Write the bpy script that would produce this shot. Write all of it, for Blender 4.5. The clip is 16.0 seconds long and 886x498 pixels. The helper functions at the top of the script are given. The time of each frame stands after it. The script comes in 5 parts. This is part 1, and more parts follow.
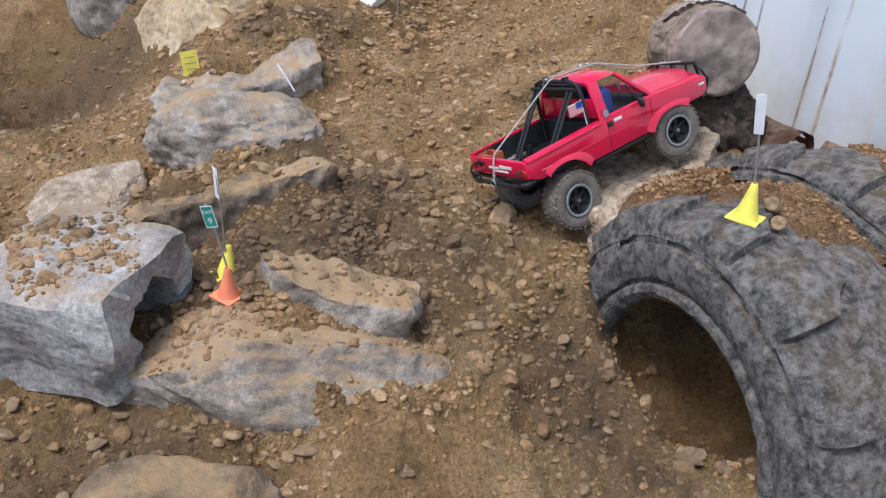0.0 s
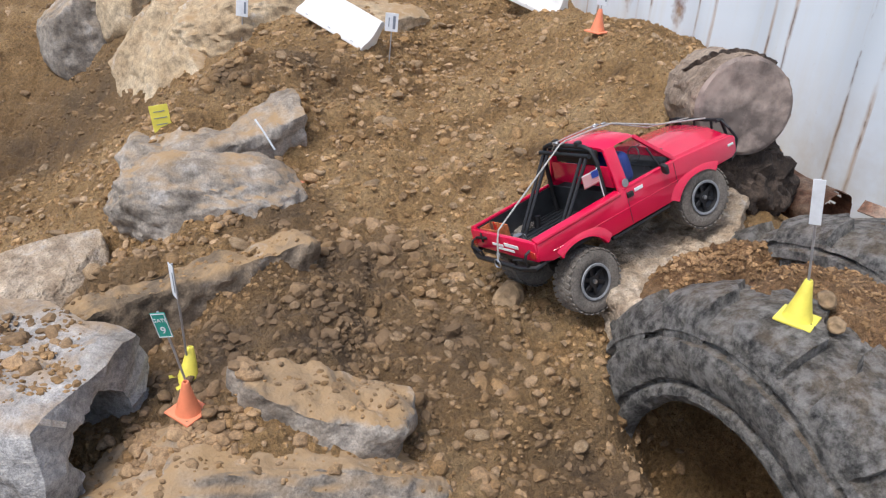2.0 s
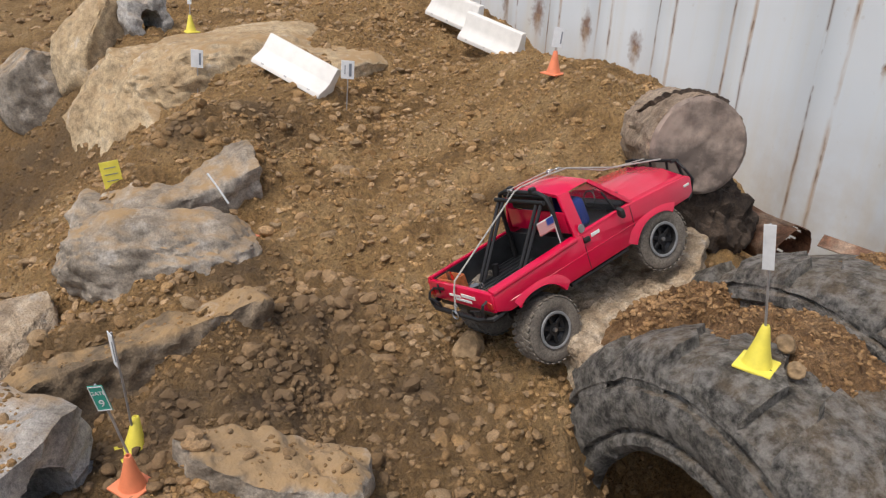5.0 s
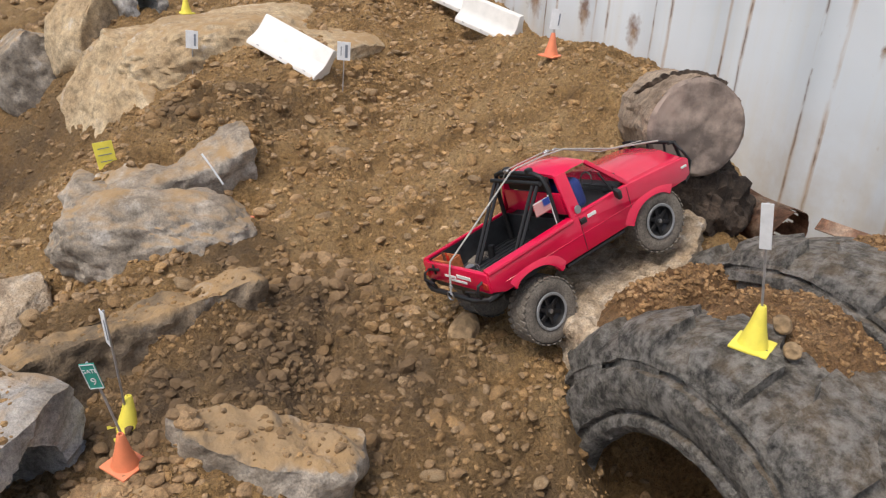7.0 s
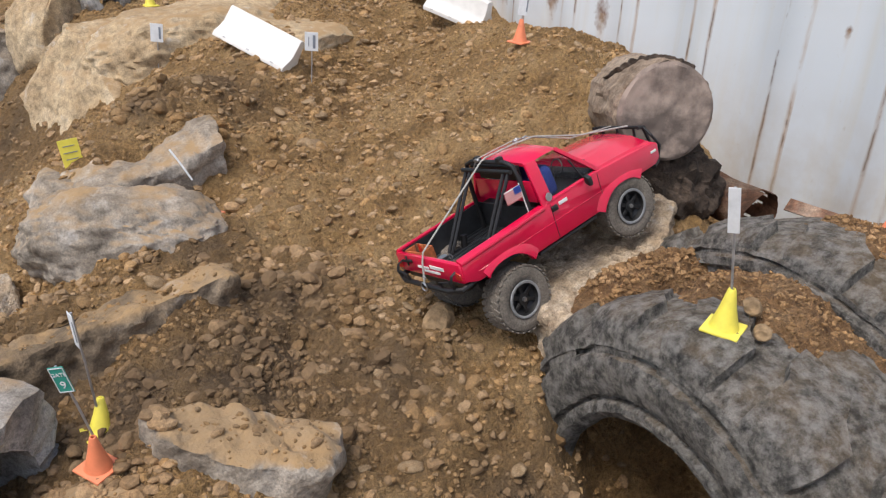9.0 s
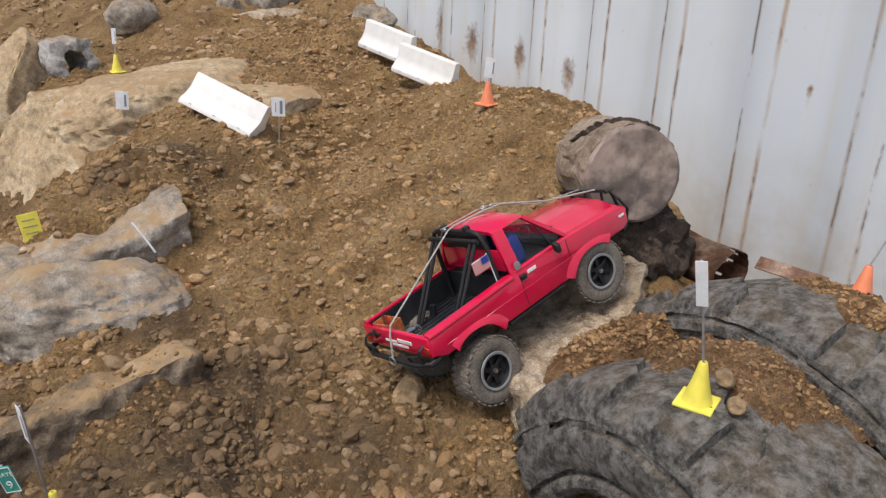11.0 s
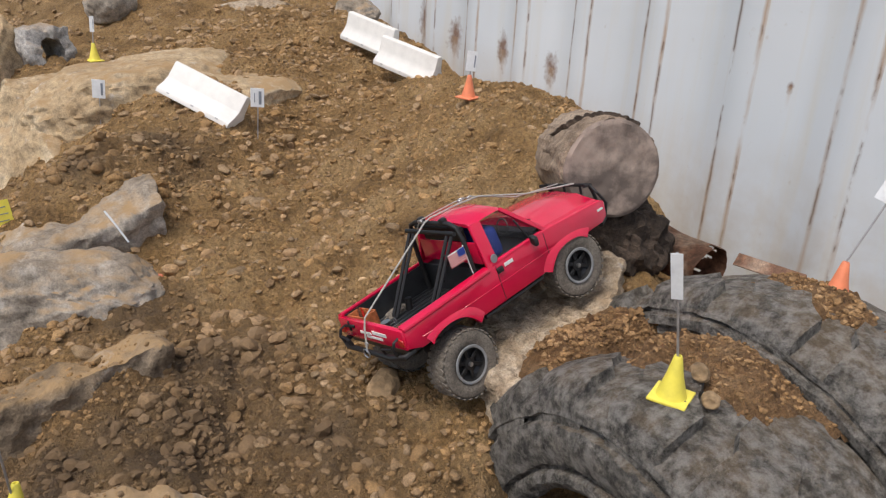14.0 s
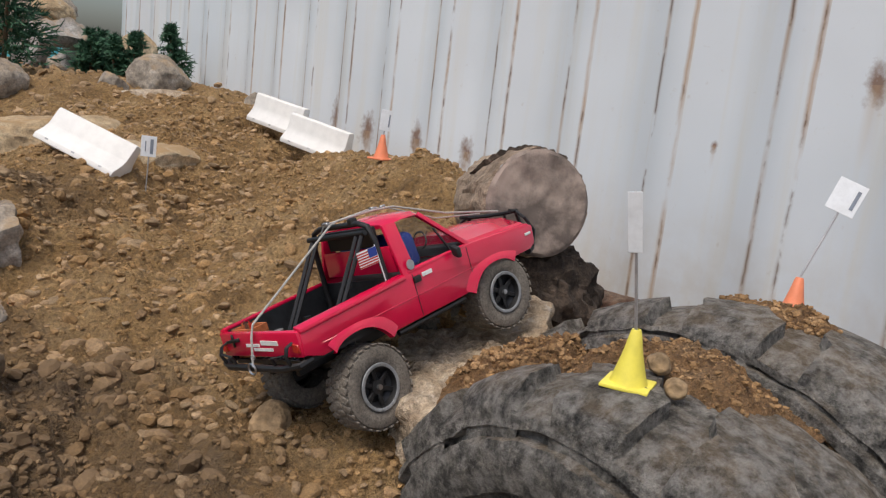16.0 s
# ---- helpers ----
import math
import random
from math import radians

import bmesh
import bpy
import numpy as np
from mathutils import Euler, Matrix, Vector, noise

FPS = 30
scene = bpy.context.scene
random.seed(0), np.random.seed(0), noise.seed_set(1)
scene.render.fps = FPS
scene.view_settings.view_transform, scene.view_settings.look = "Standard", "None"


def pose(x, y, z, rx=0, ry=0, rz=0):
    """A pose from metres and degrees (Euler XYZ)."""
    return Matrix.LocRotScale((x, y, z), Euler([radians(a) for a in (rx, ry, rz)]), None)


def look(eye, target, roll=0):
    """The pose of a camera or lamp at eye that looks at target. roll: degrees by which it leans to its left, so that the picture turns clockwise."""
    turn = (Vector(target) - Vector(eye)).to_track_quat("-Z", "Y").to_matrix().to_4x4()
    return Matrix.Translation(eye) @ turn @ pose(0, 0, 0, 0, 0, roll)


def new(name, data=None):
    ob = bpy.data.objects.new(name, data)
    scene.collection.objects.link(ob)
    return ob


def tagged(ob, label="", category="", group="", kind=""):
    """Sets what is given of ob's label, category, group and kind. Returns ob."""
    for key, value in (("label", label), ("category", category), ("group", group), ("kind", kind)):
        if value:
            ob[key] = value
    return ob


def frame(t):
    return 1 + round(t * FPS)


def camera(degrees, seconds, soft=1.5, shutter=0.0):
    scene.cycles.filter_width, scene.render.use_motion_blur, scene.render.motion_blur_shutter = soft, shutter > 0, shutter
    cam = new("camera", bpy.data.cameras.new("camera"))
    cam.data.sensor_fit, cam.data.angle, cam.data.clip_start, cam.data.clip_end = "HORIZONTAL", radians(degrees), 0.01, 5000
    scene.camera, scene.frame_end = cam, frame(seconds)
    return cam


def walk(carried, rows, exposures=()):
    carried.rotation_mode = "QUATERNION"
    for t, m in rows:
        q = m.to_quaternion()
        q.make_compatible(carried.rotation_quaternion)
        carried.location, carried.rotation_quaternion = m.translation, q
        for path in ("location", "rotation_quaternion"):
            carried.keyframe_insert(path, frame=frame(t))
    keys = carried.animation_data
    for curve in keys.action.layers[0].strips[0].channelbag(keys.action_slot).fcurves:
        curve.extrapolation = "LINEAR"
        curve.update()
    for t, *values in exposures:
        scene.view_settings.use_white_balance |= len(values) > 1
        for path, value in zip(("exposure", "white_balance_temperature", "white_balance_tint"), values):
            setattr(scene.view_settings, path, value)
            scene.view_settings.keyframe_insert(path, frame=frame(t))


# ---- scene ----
cam = camera(56.8, 16.0, 1.25)
PATH = [
    (0, (0.2025, 0.2252, 1.0626), (0.9372, 1.8261, 0.1153), 5.03),
    (0.5, (0.2586, 0.3406, 1.0502), (1.0176, 1.9398, 0.1193), 4.75),
    (1, (0.2629, 0.4065, 1.0362), (1.0182, 2.0134, 0.1156), 6.72),
    (1.5, (0.2716, 0.4376, 1.0621), (1.0240, 2.0483, 0.1458), 6.70),
    (2, (0.2931, 0.4444, 1.0765), (1.0370, 2.0635, 0.1682), 4.65),
    (2.5, (0.3076, 0.4409, 1.0816), (1.0466, 2.0659, 0.1798), 3.22),
    (3, (0.3429, 0.4596, 1.1035), (1.0827, 2.1014, 0.2333), 2.50),
    (3.5, (0.3404, 0.4609, 1.0975), (1.1287, 2.1043, 0.2741), 2.92),
    (6, (0.3422, 0.4665, 1.0845), (1.1529, 2.0951, 0.2536), 3.54),
    (6.5, (0.3375, 0.4614, 1.0664), (1.1500, 2.0870, 0.2314), 3.76),
    (7, (0.3466, 0.4657, 1.0771), (1.1542, 2.0839, 0.2233), 3.65),
    (7.5, (0.3495, 0.4656, 1.0769), (1.1730, 2.0695, 0.2111), 3.54),
    (8, (0.3483, 0.4673, 1.0738), (1.1887, 2.0596, 0.2030), 3.34),
    (8.5, (0.3551, 0.4630, 1.0716), (1.2071, 2.0441, 0.1916), 3.21),
    (9, (0.3561, 0.4673, 1.0821), (1.2089, 2.0479, 0.2023), 2.91),
    (9.5, (0.3774, 0.4840, 1.1045), (1.2353, 2.0670, 0.2339), 2.83),
    (10, (0.3932, 0.4949, 1.1119), (1.2620, 2.1083, 0.3105), 2.23),
    (10.2, (0.3881, 0.4978, 1.1110), (1.2777, 2.1136, 0.3377), 2.21),
    (12.5, (0.3953, 0.4798, 1.1033), (1.3255, 2.0720, 0.3289), 2.23),
    (13, (0.3909, 0.4793, 1.0987), (1.3224, 2.0711, 0.3251), 2.44),
    (13.5, (0.3935, 0.4811, 1.1053), (1.3323, 2.0667, 0.3279), 2.68),
    (14, (0.4077, 0.4949, 1.0943), (1.3574, 2.0754, 0.3197), 3.24),
    (14.5, (0.4052, 0.5228, 1.0651), (1.3638, 2.0995, 0.2938), 3.78),
    (15, (0.4035, 0.5554, 0.9897), (1.5136, 2.0469, 0.2527), 5.79),
    (15.5, (0.4346, 0.5935, 0.8561), (1.6053, 2.1279, 0.3317), 6.40),
    (16, (0.4729, 0.5835, 0.7940), (1.6553, 2.1550, 0.4300), 6.55),
]
EXPOSURES = [(0, 0.18, 5550, 10), (2, 0.22, 5850, 10), (3.5, 0.0, 6150, 10), (6, -0.09, 6600, 10), (7.5, 0.08, 6400, 10), (9, 0.09, 6250, 10), (10, -0.02, 6250, 10), (12.5, -0.09, 6400, 10), (14.5, -0.11, 6400, 10), (16, -0.18, 6400, 10)]
walk(cam, [(t, look(eye, target, roll)) for t, eye, target, roll in PATH], EXPOSURES)


from mathutils.bvhtree import BVHTree

# ---- world and light ----
world = bpy.data.worlds.new("world")
scene.world = world
world.use_nodes = True
_n = world.node_tree.nodes
_sky = _n.new("ShaderNodeTexSky")
_sky.sky_type, _sky.sun_disc = "NISHITA", False
_sky.sun_elevation, _sky.sun_rotation = radians(61), radians(-108)
_sky.dust_density, _sky.ozone_density, _sky.air_density = 4.0, 1.0, 1.0
world.node_tree.links.new(_sky.outputs[0], _n["Background"].inputs[0])
_n["Background"].inputs[1].default_value = 0.155
sun = new("sun", bpy.data.lights.new("sun", "SUN"))
sun.data.energy, sun.data.angle, sun.data.color = 2.3, radians(22), (1.0, 0.93, 0.84)
sun.matrix_world = look((-2.2, -0.7, 4.2), (0, 0, 0))


# ---- materials ----
def mat(name, rough=0.8, metal=0.0):
    m = bpy.data.materials.new(name)
    m.use_nodes = True
    b = m.node_tree.nodes["Principled BSDF"]
    b.inputs["Roughness"].default_value, b.inputs["Metallic"].default_value = rough, metal
    return m, m.node_tree, b


def node(tree, kind, **values):
    n = tree.nodes.new(kind)
    for k, v in values.items():
        n.inputs[k.replace("_", " ")].default_value = v
    return n


def noise_of(tree, scale, detail=4.0, rough=0.55, coord=None):
    n = node(tree, "ShaderNodeTexNoise", Scale=scale, Detail=detail, Roughness=rough)
    if coord is None:
        coord = tree.nodes.new("ShaderNodeTexCoord").outputs["Object"]
    tree.links.new(coord, n.inputs["Vector"])
    return n.outputs["Fac"]


def ramp_of(tree, fac, stops):
    r = tree.nodes.new("ShaderNodeValToRGB")
    e = r.color_ramp.elements
    while len(e) < len(stops):
        e.new(0.5)
    for el, (p, c) in zip(e, stops):
        el.position, el.color = p, (*c, 1)
    tree.links.new(fac, r.inputs[0])
    return r.outputs[0]


def mix(tree, fac, a, b, mode="MIX"):
    m = tree.nodes.new("ShaderNodeMix")
    m.data_type, m.blend_type = "RGBA", mode
    for s, v in ((m.inputs[0], fac), (m.inputs[6], a), (m.inputs[7], b)):
        if isinstance(v, tuple):
            s.default_value = (*v, 1)
        elif isinstance(v, float):
            s.default_value = v
        else:
            tree.links.new(v, s)
    return m.outputs[2]


def bump(tree, b, height, strength, dist, prev=None):
    n = node(tree, "ShaderNodeBump", Strength=strength, Distance=dist)
    tree.links.new(height, n.inputs["Height"])
    if prev is not None:
        tree.links.new(prev, n.inputs["Normal"])
    tree.links.new(n.outputs[0], b.inputs["Normal"])
    return n.outputs[0]


def earthy(name, dark, mid, light, scale=6.0, fine=90.0, rough=0.92, depth=0.004, tint=0.0, strength=0.7, dust=0.0, pale_at=(0.60, 0.70, 0.55, 17.0), cover=0.15):
    """Soil, stone and the like: patches, speckles and two sizes of relief."""
    m, t, b = mat(name, rough)
    co = t.nodes.new("ShaderNodeTexCoord").outputs["Object"]
    big, small = noise_of(t, scale, 5, 0.6, co), noise_of(t, fine, 4, 0.6, co)
    c = ramp_of(t, big, [(0.3, dark), (0.5, mid), (0.72, light)])
    s = ramp_of(t, small, [(0.3, (0.5, 0.5, 0.5)), (0.5, (1, 1, 1)), (0.7, (1.4, 1.38, 1.32))])
    c = mix(t, 0.85, c, s, "MULTIPLY")
    grit = ramp_of(t, noise_of(t, fine * 4.5, 3, 0.7, co), [(0.34, (0.62, 0.61, 0.60)), (0.52, (1, 1, 1)), (0.68, (1.3, 1.28, 1.25))])
    c = mix(t, 0.75, c, grit, "MULTIPLY")
    if tint:
        r = t.nodes.new("ShaderNodeObjectInfo").outputs["Random"]
        c = mix(t, tint, c, ramp_of(t, r, [(0, (0.78, 0.76, 0.74)), (0.5, (1, 1, 1)), (1, (1.3, 1.25, 1.18))]), "MULTIPLY")
    if dust:
        up = t.nodes.new("ShaderNodeSeparateXYZ")
        t.links.new(t.nodes.new("ShaderNodeNewGeometry").outputs["Normal"], up.inputs[0])
        lie_on = ramp_of(t, up.outputs[2], [(0.45, (0, 0, 0)), (0.9, (1, 1, 1))])
        patch = ramp_of(t, noise_of(t, 11.0, 6, 0.65, co), [(0.42, (cover,) * 3), (0.58, (1, 1, 1))])
        c = mix(t, mix(t, dust, (0.0, 0.0, 0.0), mix(t, 1.0, lie_on, patch, "MULTIPLY")), c, (0.325, 0.213, 0.103))
        pale = ramp_of(t, noise_of(t, pale_at[3], 5, 0.7, co), [(pale_at[0], (0, 0, 0)), (pale_at[1], (pale_at[2],) * 3)])
        c = mix(t, pale, c, (0.50, 0.475, 0.44))
    t.links.new(c, b.inputs["Base Color"])
    p = bump(t, b, small, strength, depth)
    bump(t, b, noise_of(t, fine * 4, 3, 0.6, co), strength * 0.6, depth * 0.3, p)
    return m


def plain(name, colour, rough=0.5, metal=0.0, vary=0.12, scale=40.0, coat=0.0, relief=0.0):
    """Paint, plastic and metal with faint dirt and wear."""
    m, t, b = mat(name, rough, metal)
    f = noise_of(t, scale, 5, 0.65)
    lo, hi = tuple(c * (1 - vary * 2) for c in colour), tuple(min(1, c * (1 + vary)) for c in colour)
    t.links.new(ramp_of(t, f, [(0.3, lo), (0.55, colour), (0.75, hi)]), b.inputs["Base Color"])
    b.inputs["Coat Weight"].default_value = coat
    if relief:
        bump(t, b, f, 0.4, relief)
    return m


SOIL = earthy("soil", (0.20, 0.116, 0.043), (0.37, 0.227, 0.092), (0.50, 0.338, 0.164), 7.0, 110.0, 0.95, 0.014, strength=1.0)


def damp(m, spots):
    """Darker, damp soil that shows through in hollows that hold water."""
    t = m.node_tree
    b = t.nodes["Principled BSDF"]
    src = b.inputs["Base Color"].links[0].from_socket
    co = t.nodes.new("ShaderNodeTexCoord").outputs["Object"]
    total = None
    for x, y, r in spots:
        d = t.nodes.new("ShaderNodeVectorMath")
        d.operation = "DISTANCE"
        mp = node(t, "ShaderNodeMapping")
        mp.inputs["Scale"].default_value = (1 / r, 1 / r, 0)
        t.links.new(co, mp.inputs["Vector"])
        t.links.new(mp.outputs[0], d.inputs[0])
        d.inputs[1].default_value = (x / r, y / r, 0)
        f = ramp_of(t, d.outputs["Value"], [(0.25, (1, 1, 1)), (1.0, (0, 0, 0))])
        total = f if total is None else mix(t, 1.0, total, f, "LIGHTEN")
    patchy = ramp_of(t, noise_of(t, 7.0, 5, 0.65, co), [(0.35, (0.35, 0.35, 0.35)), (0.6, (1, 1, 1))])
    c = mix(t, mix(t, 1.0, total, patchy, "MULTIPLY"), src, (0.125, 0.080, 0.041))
    t.links.new(c, b.inputs["Base Color"])


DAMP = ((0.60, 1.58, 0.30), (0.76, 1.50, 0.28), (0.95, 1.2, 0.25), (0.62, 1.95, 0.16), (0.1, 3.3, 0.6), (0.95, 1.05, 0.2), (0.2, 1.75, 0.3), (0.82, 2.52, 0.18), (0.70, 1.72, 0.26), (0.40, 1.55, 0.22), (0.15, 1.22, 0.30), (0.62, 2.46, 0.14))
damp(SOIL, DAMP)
TURNED = earthy("turned_soil", (0.15, 0.078, 0.030), (0.27, 0.150, 0.064), (0.38, 0.235, 0.118), 16.0, 120.0, 0.95, 0.014, strength=1.0)
PEBBLE = earthy("pebble_stone", (0.22, 0.145, 0.075), (0.31, 0.215, 0.12), (0.40, 0.30, 0.185), 1.2, 14.0, 0.9, 0.05, 0.6, 0.35)
ROCK = earthy("grey_rock", (0.14, 0.117, 0.092), (0.28, 0.247, 0.205), (0.45, 0.41, 0.36), 9.0, 55.0, 0.88, 0.004, strength=0.7, dust=0.92)
SANDROCK = earthy("tan_rock", (0.27, 0.19, 0.105), (0.44, 0.345, 0.22), (0.56, 0.475, 0.35), 5.0, 50.0, 0.9, 0.004, strength=0.6, dust=0.95)
SLAB = earthy("slab_rock", (0.24, 0.175, 0.115), (0.44, 0.355, 0.26), (0.60, 0.52, 0.42), 26.0, 60.0, 0.9, 0.012, strength=1.0, dust=0.35)
BARK = earthy("bark", (0.16, 0.115, 0.08), (0.27, 0.205, 0.15), (0.36, 0.29, 0.22), 12.0, 80.0, 0.92, 0.008)
RUBBER = earthy("weathered_rubber", (0.026, 0.026, 0.025), (0.118, 0.113, 0.102), (0.28, 0.262, 0.23), 60.0, 190.0, 0.85, 0.008, strength=1.0, dust=0.34, pale_at=(0.44, 0.64, 0.55, 40.0))
RED = plain("red_paint", (0.62, 0.005, 0.052), 0.24, 0.0, 0.05, 12.0, 0.6)
MUDROCK = earthy("muddy_rock", (0.075, 0.057, 0.038), (0.155, 0.115, 0.074), (0.27, 0.215, 0.155), 8.0, 60.0, 0.92, 0.006, strength=0.8, dust=0.97, pale_at=(0.62, 0.70, 0.4, 12.0))
SOILED = earthy("soiled_rock", (0.13, 0.105, 0.08), (0.25, 0.215, 0.172), (0.42, 0.38, 0.33), 9.0, 55.0, 0.9, 0.005, strength=0.8, dust=0.98, pale_at=(0.60, 0.72, 0.4, 14.0), cover=0.75)
BLACK = plain("black_plastic", (0.011, 0.011, 0.012), 0.5)
WHITE = plain("white_plastic", (0.74, 0.73, 0.70), 0.5, 0.0, 0.05, 25.0)
YELLOW = plain("yellow_plastic", (0.82, 0.72, 0.10), 0.5, 0.0, 0.08, 30.0)
ORANGE = plain("orange_plastic", (0.80, 0.25, 0.12), 0.5, 0.0, 0.08, 30.0)


# ---- builders ----
def part(name, bm, material, parent=None, label="", smooth=True, m=None):
    me = bpy.data.meshes.new(name)
    if m is not None:
        bm.transform(m)
    bm.normal_update()
    bm.to_mesh(me)
    bm.free()
    me.materials.append(material)
    if smooth:
        me.polygons.foreach_set("use_smooth", [True] * len(me.polygons))
        me.set_sharp_from_angle(angle=radians(38))
    ob = new(name, me)
    if parent is not None:
        ob.parent = parent
    if label:
        ob["label"] = label
    return ob


def empty(name, m, label, category, group=""):
    ob = new(name)
    ob.empty_display_size = 0.02
    ob.matrix_basis = m
    return tagged(ob, label, category, group)


def box(sx, sy, sz, at=(0, 0, 0), bevel=0.0, seg=2, bm=None, rot=None):
    bm2 = bmesh.new()
    bmesh.ops.create_cube(bm2, size=1.0)
    bmesh.ops.scale(bm2, vec=(sx, sy, sz), verts=bm2.verts)
    if bevel:
        bmesh.ops.bevel(bm2, geom=bm2.edges[:], offset=bevel, segments=seg, affect="EDGES", profile=0.5)
    if rot is not None:
        bm2.transform(rot)
    bmesh.ops.translate(bm2, vec=at, verts=bm2.verts)
    return merge(bm, bm2)


def merge(bm, other):
    if bm is None:
        return other
    me = bpy.data.meshes.new("tmp")
    other.to_mesh(me)
    other.free()
    bm.from_mesh(me)
    bpy.data.meshes.remove(me)
    return bm


def lathe(profile, seg=48, axis="Z", bm=None, closed=False):
    """Turns (radius, height) pairs round an axis."""
    b = bmesh.new()
    rings = []
    for r, z in profile:
        if r < 1e-6:
            rings.append([b.verts.new((0, 0, z))])
        else:
            rings.append([b.verts.new((r * math.cos(2 * math.pi * i / seg), r * math.sin(2 * math.pi * i / seg), z)) for i in range(seg)])
    pairs = list(zip(rings, rings[1:])) + ([(rings[-1], rings[0])] if closed else [])
    for a, c in pairs:
        for i in range(seg):
            j = (i + 1) % seg
            if len(a) == 1 and len(c) == 1:
                continue
            if len(a) == 1:
                b.faces.new((a[0], c[j], c[i]))
            elif len(c) == 1:
                b.faces.new((a[i], a[j], c[0]))
            else:
                b.faces.new((a[i], a[j], c[j], c[i]))
    bmesh.ops.recalc_face_normals(b, faces=b.faces)
    if axis == "X":
        b.transform(Matrix.Rotation(radians(90), 4, "Y"))
    elif axis == "Y":
        b.transform(Matrix.Rotation(radians(-90), 4, "X"))
    return merge(bm, b)


def tube(points, r, seg=8, bm=None):
    """A round bar along a line of points."""
    b = bmesh.new()
    pts = [Vector(p) for p in points]
    rings = []
    for i, p in enumerate(pts):
        d = (pts[min(i + 1, len(pts) - 1)] - pts[max(i - 1, 0)]).normalized()
        u = d.orthogonal().normalized() if i == 0 else (u - d * u.dot(d)).normalized()
        w = d.cross(u)
        rr = r[i] if isinstance(r, (list, tuple)) else r
        rings.append([b.verts.new(p + (u * math.cos(2 * math.pi * k / seg) + w * math.sin(2 * math.pi * k / seg)) * rr) for k in range(seg)])
    for a, c in zip(rings, rings[1:]):
        for k in range(seg):
            b.faces.new((a[k], a[(k + 1) % seg], c[(k + 1) % seg], c[k]))
    b.faces.new(rings[0][::-1])
    b.faces.new(rings[-1])
    return merge(bm, b)


def extrude(outline, a, b_, bm=None, plane="XZ"):
    """A flat outline given depth from a to b_ along the third axis."""
    b = bmesh.new()
    def v(p, d):
        return {"XZ": (p[0], d, p[1]), "XY": (p[0], p[1], d), "YZ": (d, p[0], p[1])}[plane]
    lo, hi = [b.verts.new(v(p, a)) for p in outline], [b.verts.new(v(p, b_)) for p in outline]
    b.faces.new(lo)
    b.faces.new(hi[::-1])
    for i in range(len(lo)):
        j = (i + 1) % len(lo)
        b.faces.new((lo[j], lo[i], hi[i], hi[j]))
    bmesh.ops.recalc_face_normals(b, faces=b.faces)
    return merge(bm, b)


def fbm(p, octaves=4, gain=0.5):
    s, a, f = 0.0, 1.0, 1.0
    for _ in range(octaves):
        s += a * noise.noise(p * f)
        a, f = a * gain, f * 2.1
    return s


def rock_mesh(seed, size, cuts=14, rough=0.06, sub=5, flat=None, lo=0.62):
    """A stone: a ball cut by chance planes into facets, then roughened. flat: the height at which its top is cut level."""
    rnd = random.Random(seed)
    b = bmesh.new()
    bmesh.ops.create_icosphere(b, subdivisions=sub, radius=1.0)
    planes = []
    for _ in range(cuts):
        n = Vector((rnd.gauss(0, 1), rnd.gauss(0, 1), rnd.gauss(0, 1))).normalized()
        planes.append((n, rnd.uniform(lo, 0.95)))
    if flat is not None:
        planes.append((Vector((rnd.uniform(-0.1, 0.1), rnd.uniform(-0.1, 0.1), 1)).normalized(), flat))
    off = Vector((seed * 3.1, seed * 1.7, seed * 0.9))
    for v in b.verts:
        p = v.co.copy()
        for n, d in planes:
            e = p.dot(n) - d
            if e > 0:
                p -= n * e * 0.93
        q = v.co
        p += q * (fbm(q * 1.6 + off, 3) * rough * 1.2 + fbm(q * 5.0 + off, 3) * rough * 0.7 + abs(noise.noise(q * 11.0 + off)) * rough * 0.35 + fbm(q * 23.0 + off, 2) * rough * 0.16)
        v.co = Vector((p.x * size[0], p.y * size[1], p.z * size[2]))
    return b


# ---- the ground ----
MOUNDS = [-0.191, -0.136, -0.103, -0.021, 0.075, -0.009, 0.248, -0.127, -0.006, -0.008, -0.224, -0.079, 0.017, 0.238, -0.123, -0.222, 0.428, -0.174, 0.034, 0.262, -0.006, -0.222, 0.285, -0.039, 0.062, -0.475, 0.342, -0.025, 0.236, 0.197]
GX, GY, GS = (0.05, 0.5, 0.95, 1.4, 1.85), (1.0, 1.45, 1.9, 2.35, 2.8, 3.4), 0.34
BUMPS = [(1.0, 2.68, 0.06), (1.68, 2.70, 0.06), (1.56, 2.33, 0.03), (0.64, 2.50, 0.05), (0.58, 2.20, -0.075), (0.13, 1.37, -0.07), (0.50, 1.82, 0.03), (0.70, 1.47, -0.045), (0.43, 1.33, 0.03), (1.60, 2.10, 0.09), (0.84, 1.38, 0.04), (1.2, 2.66, -0.05)]


def ease(a, b, v):
    k = min(1.0, max(0.0, (v - a) / (b - a)))
    return k * k * (3 - 2 * k)


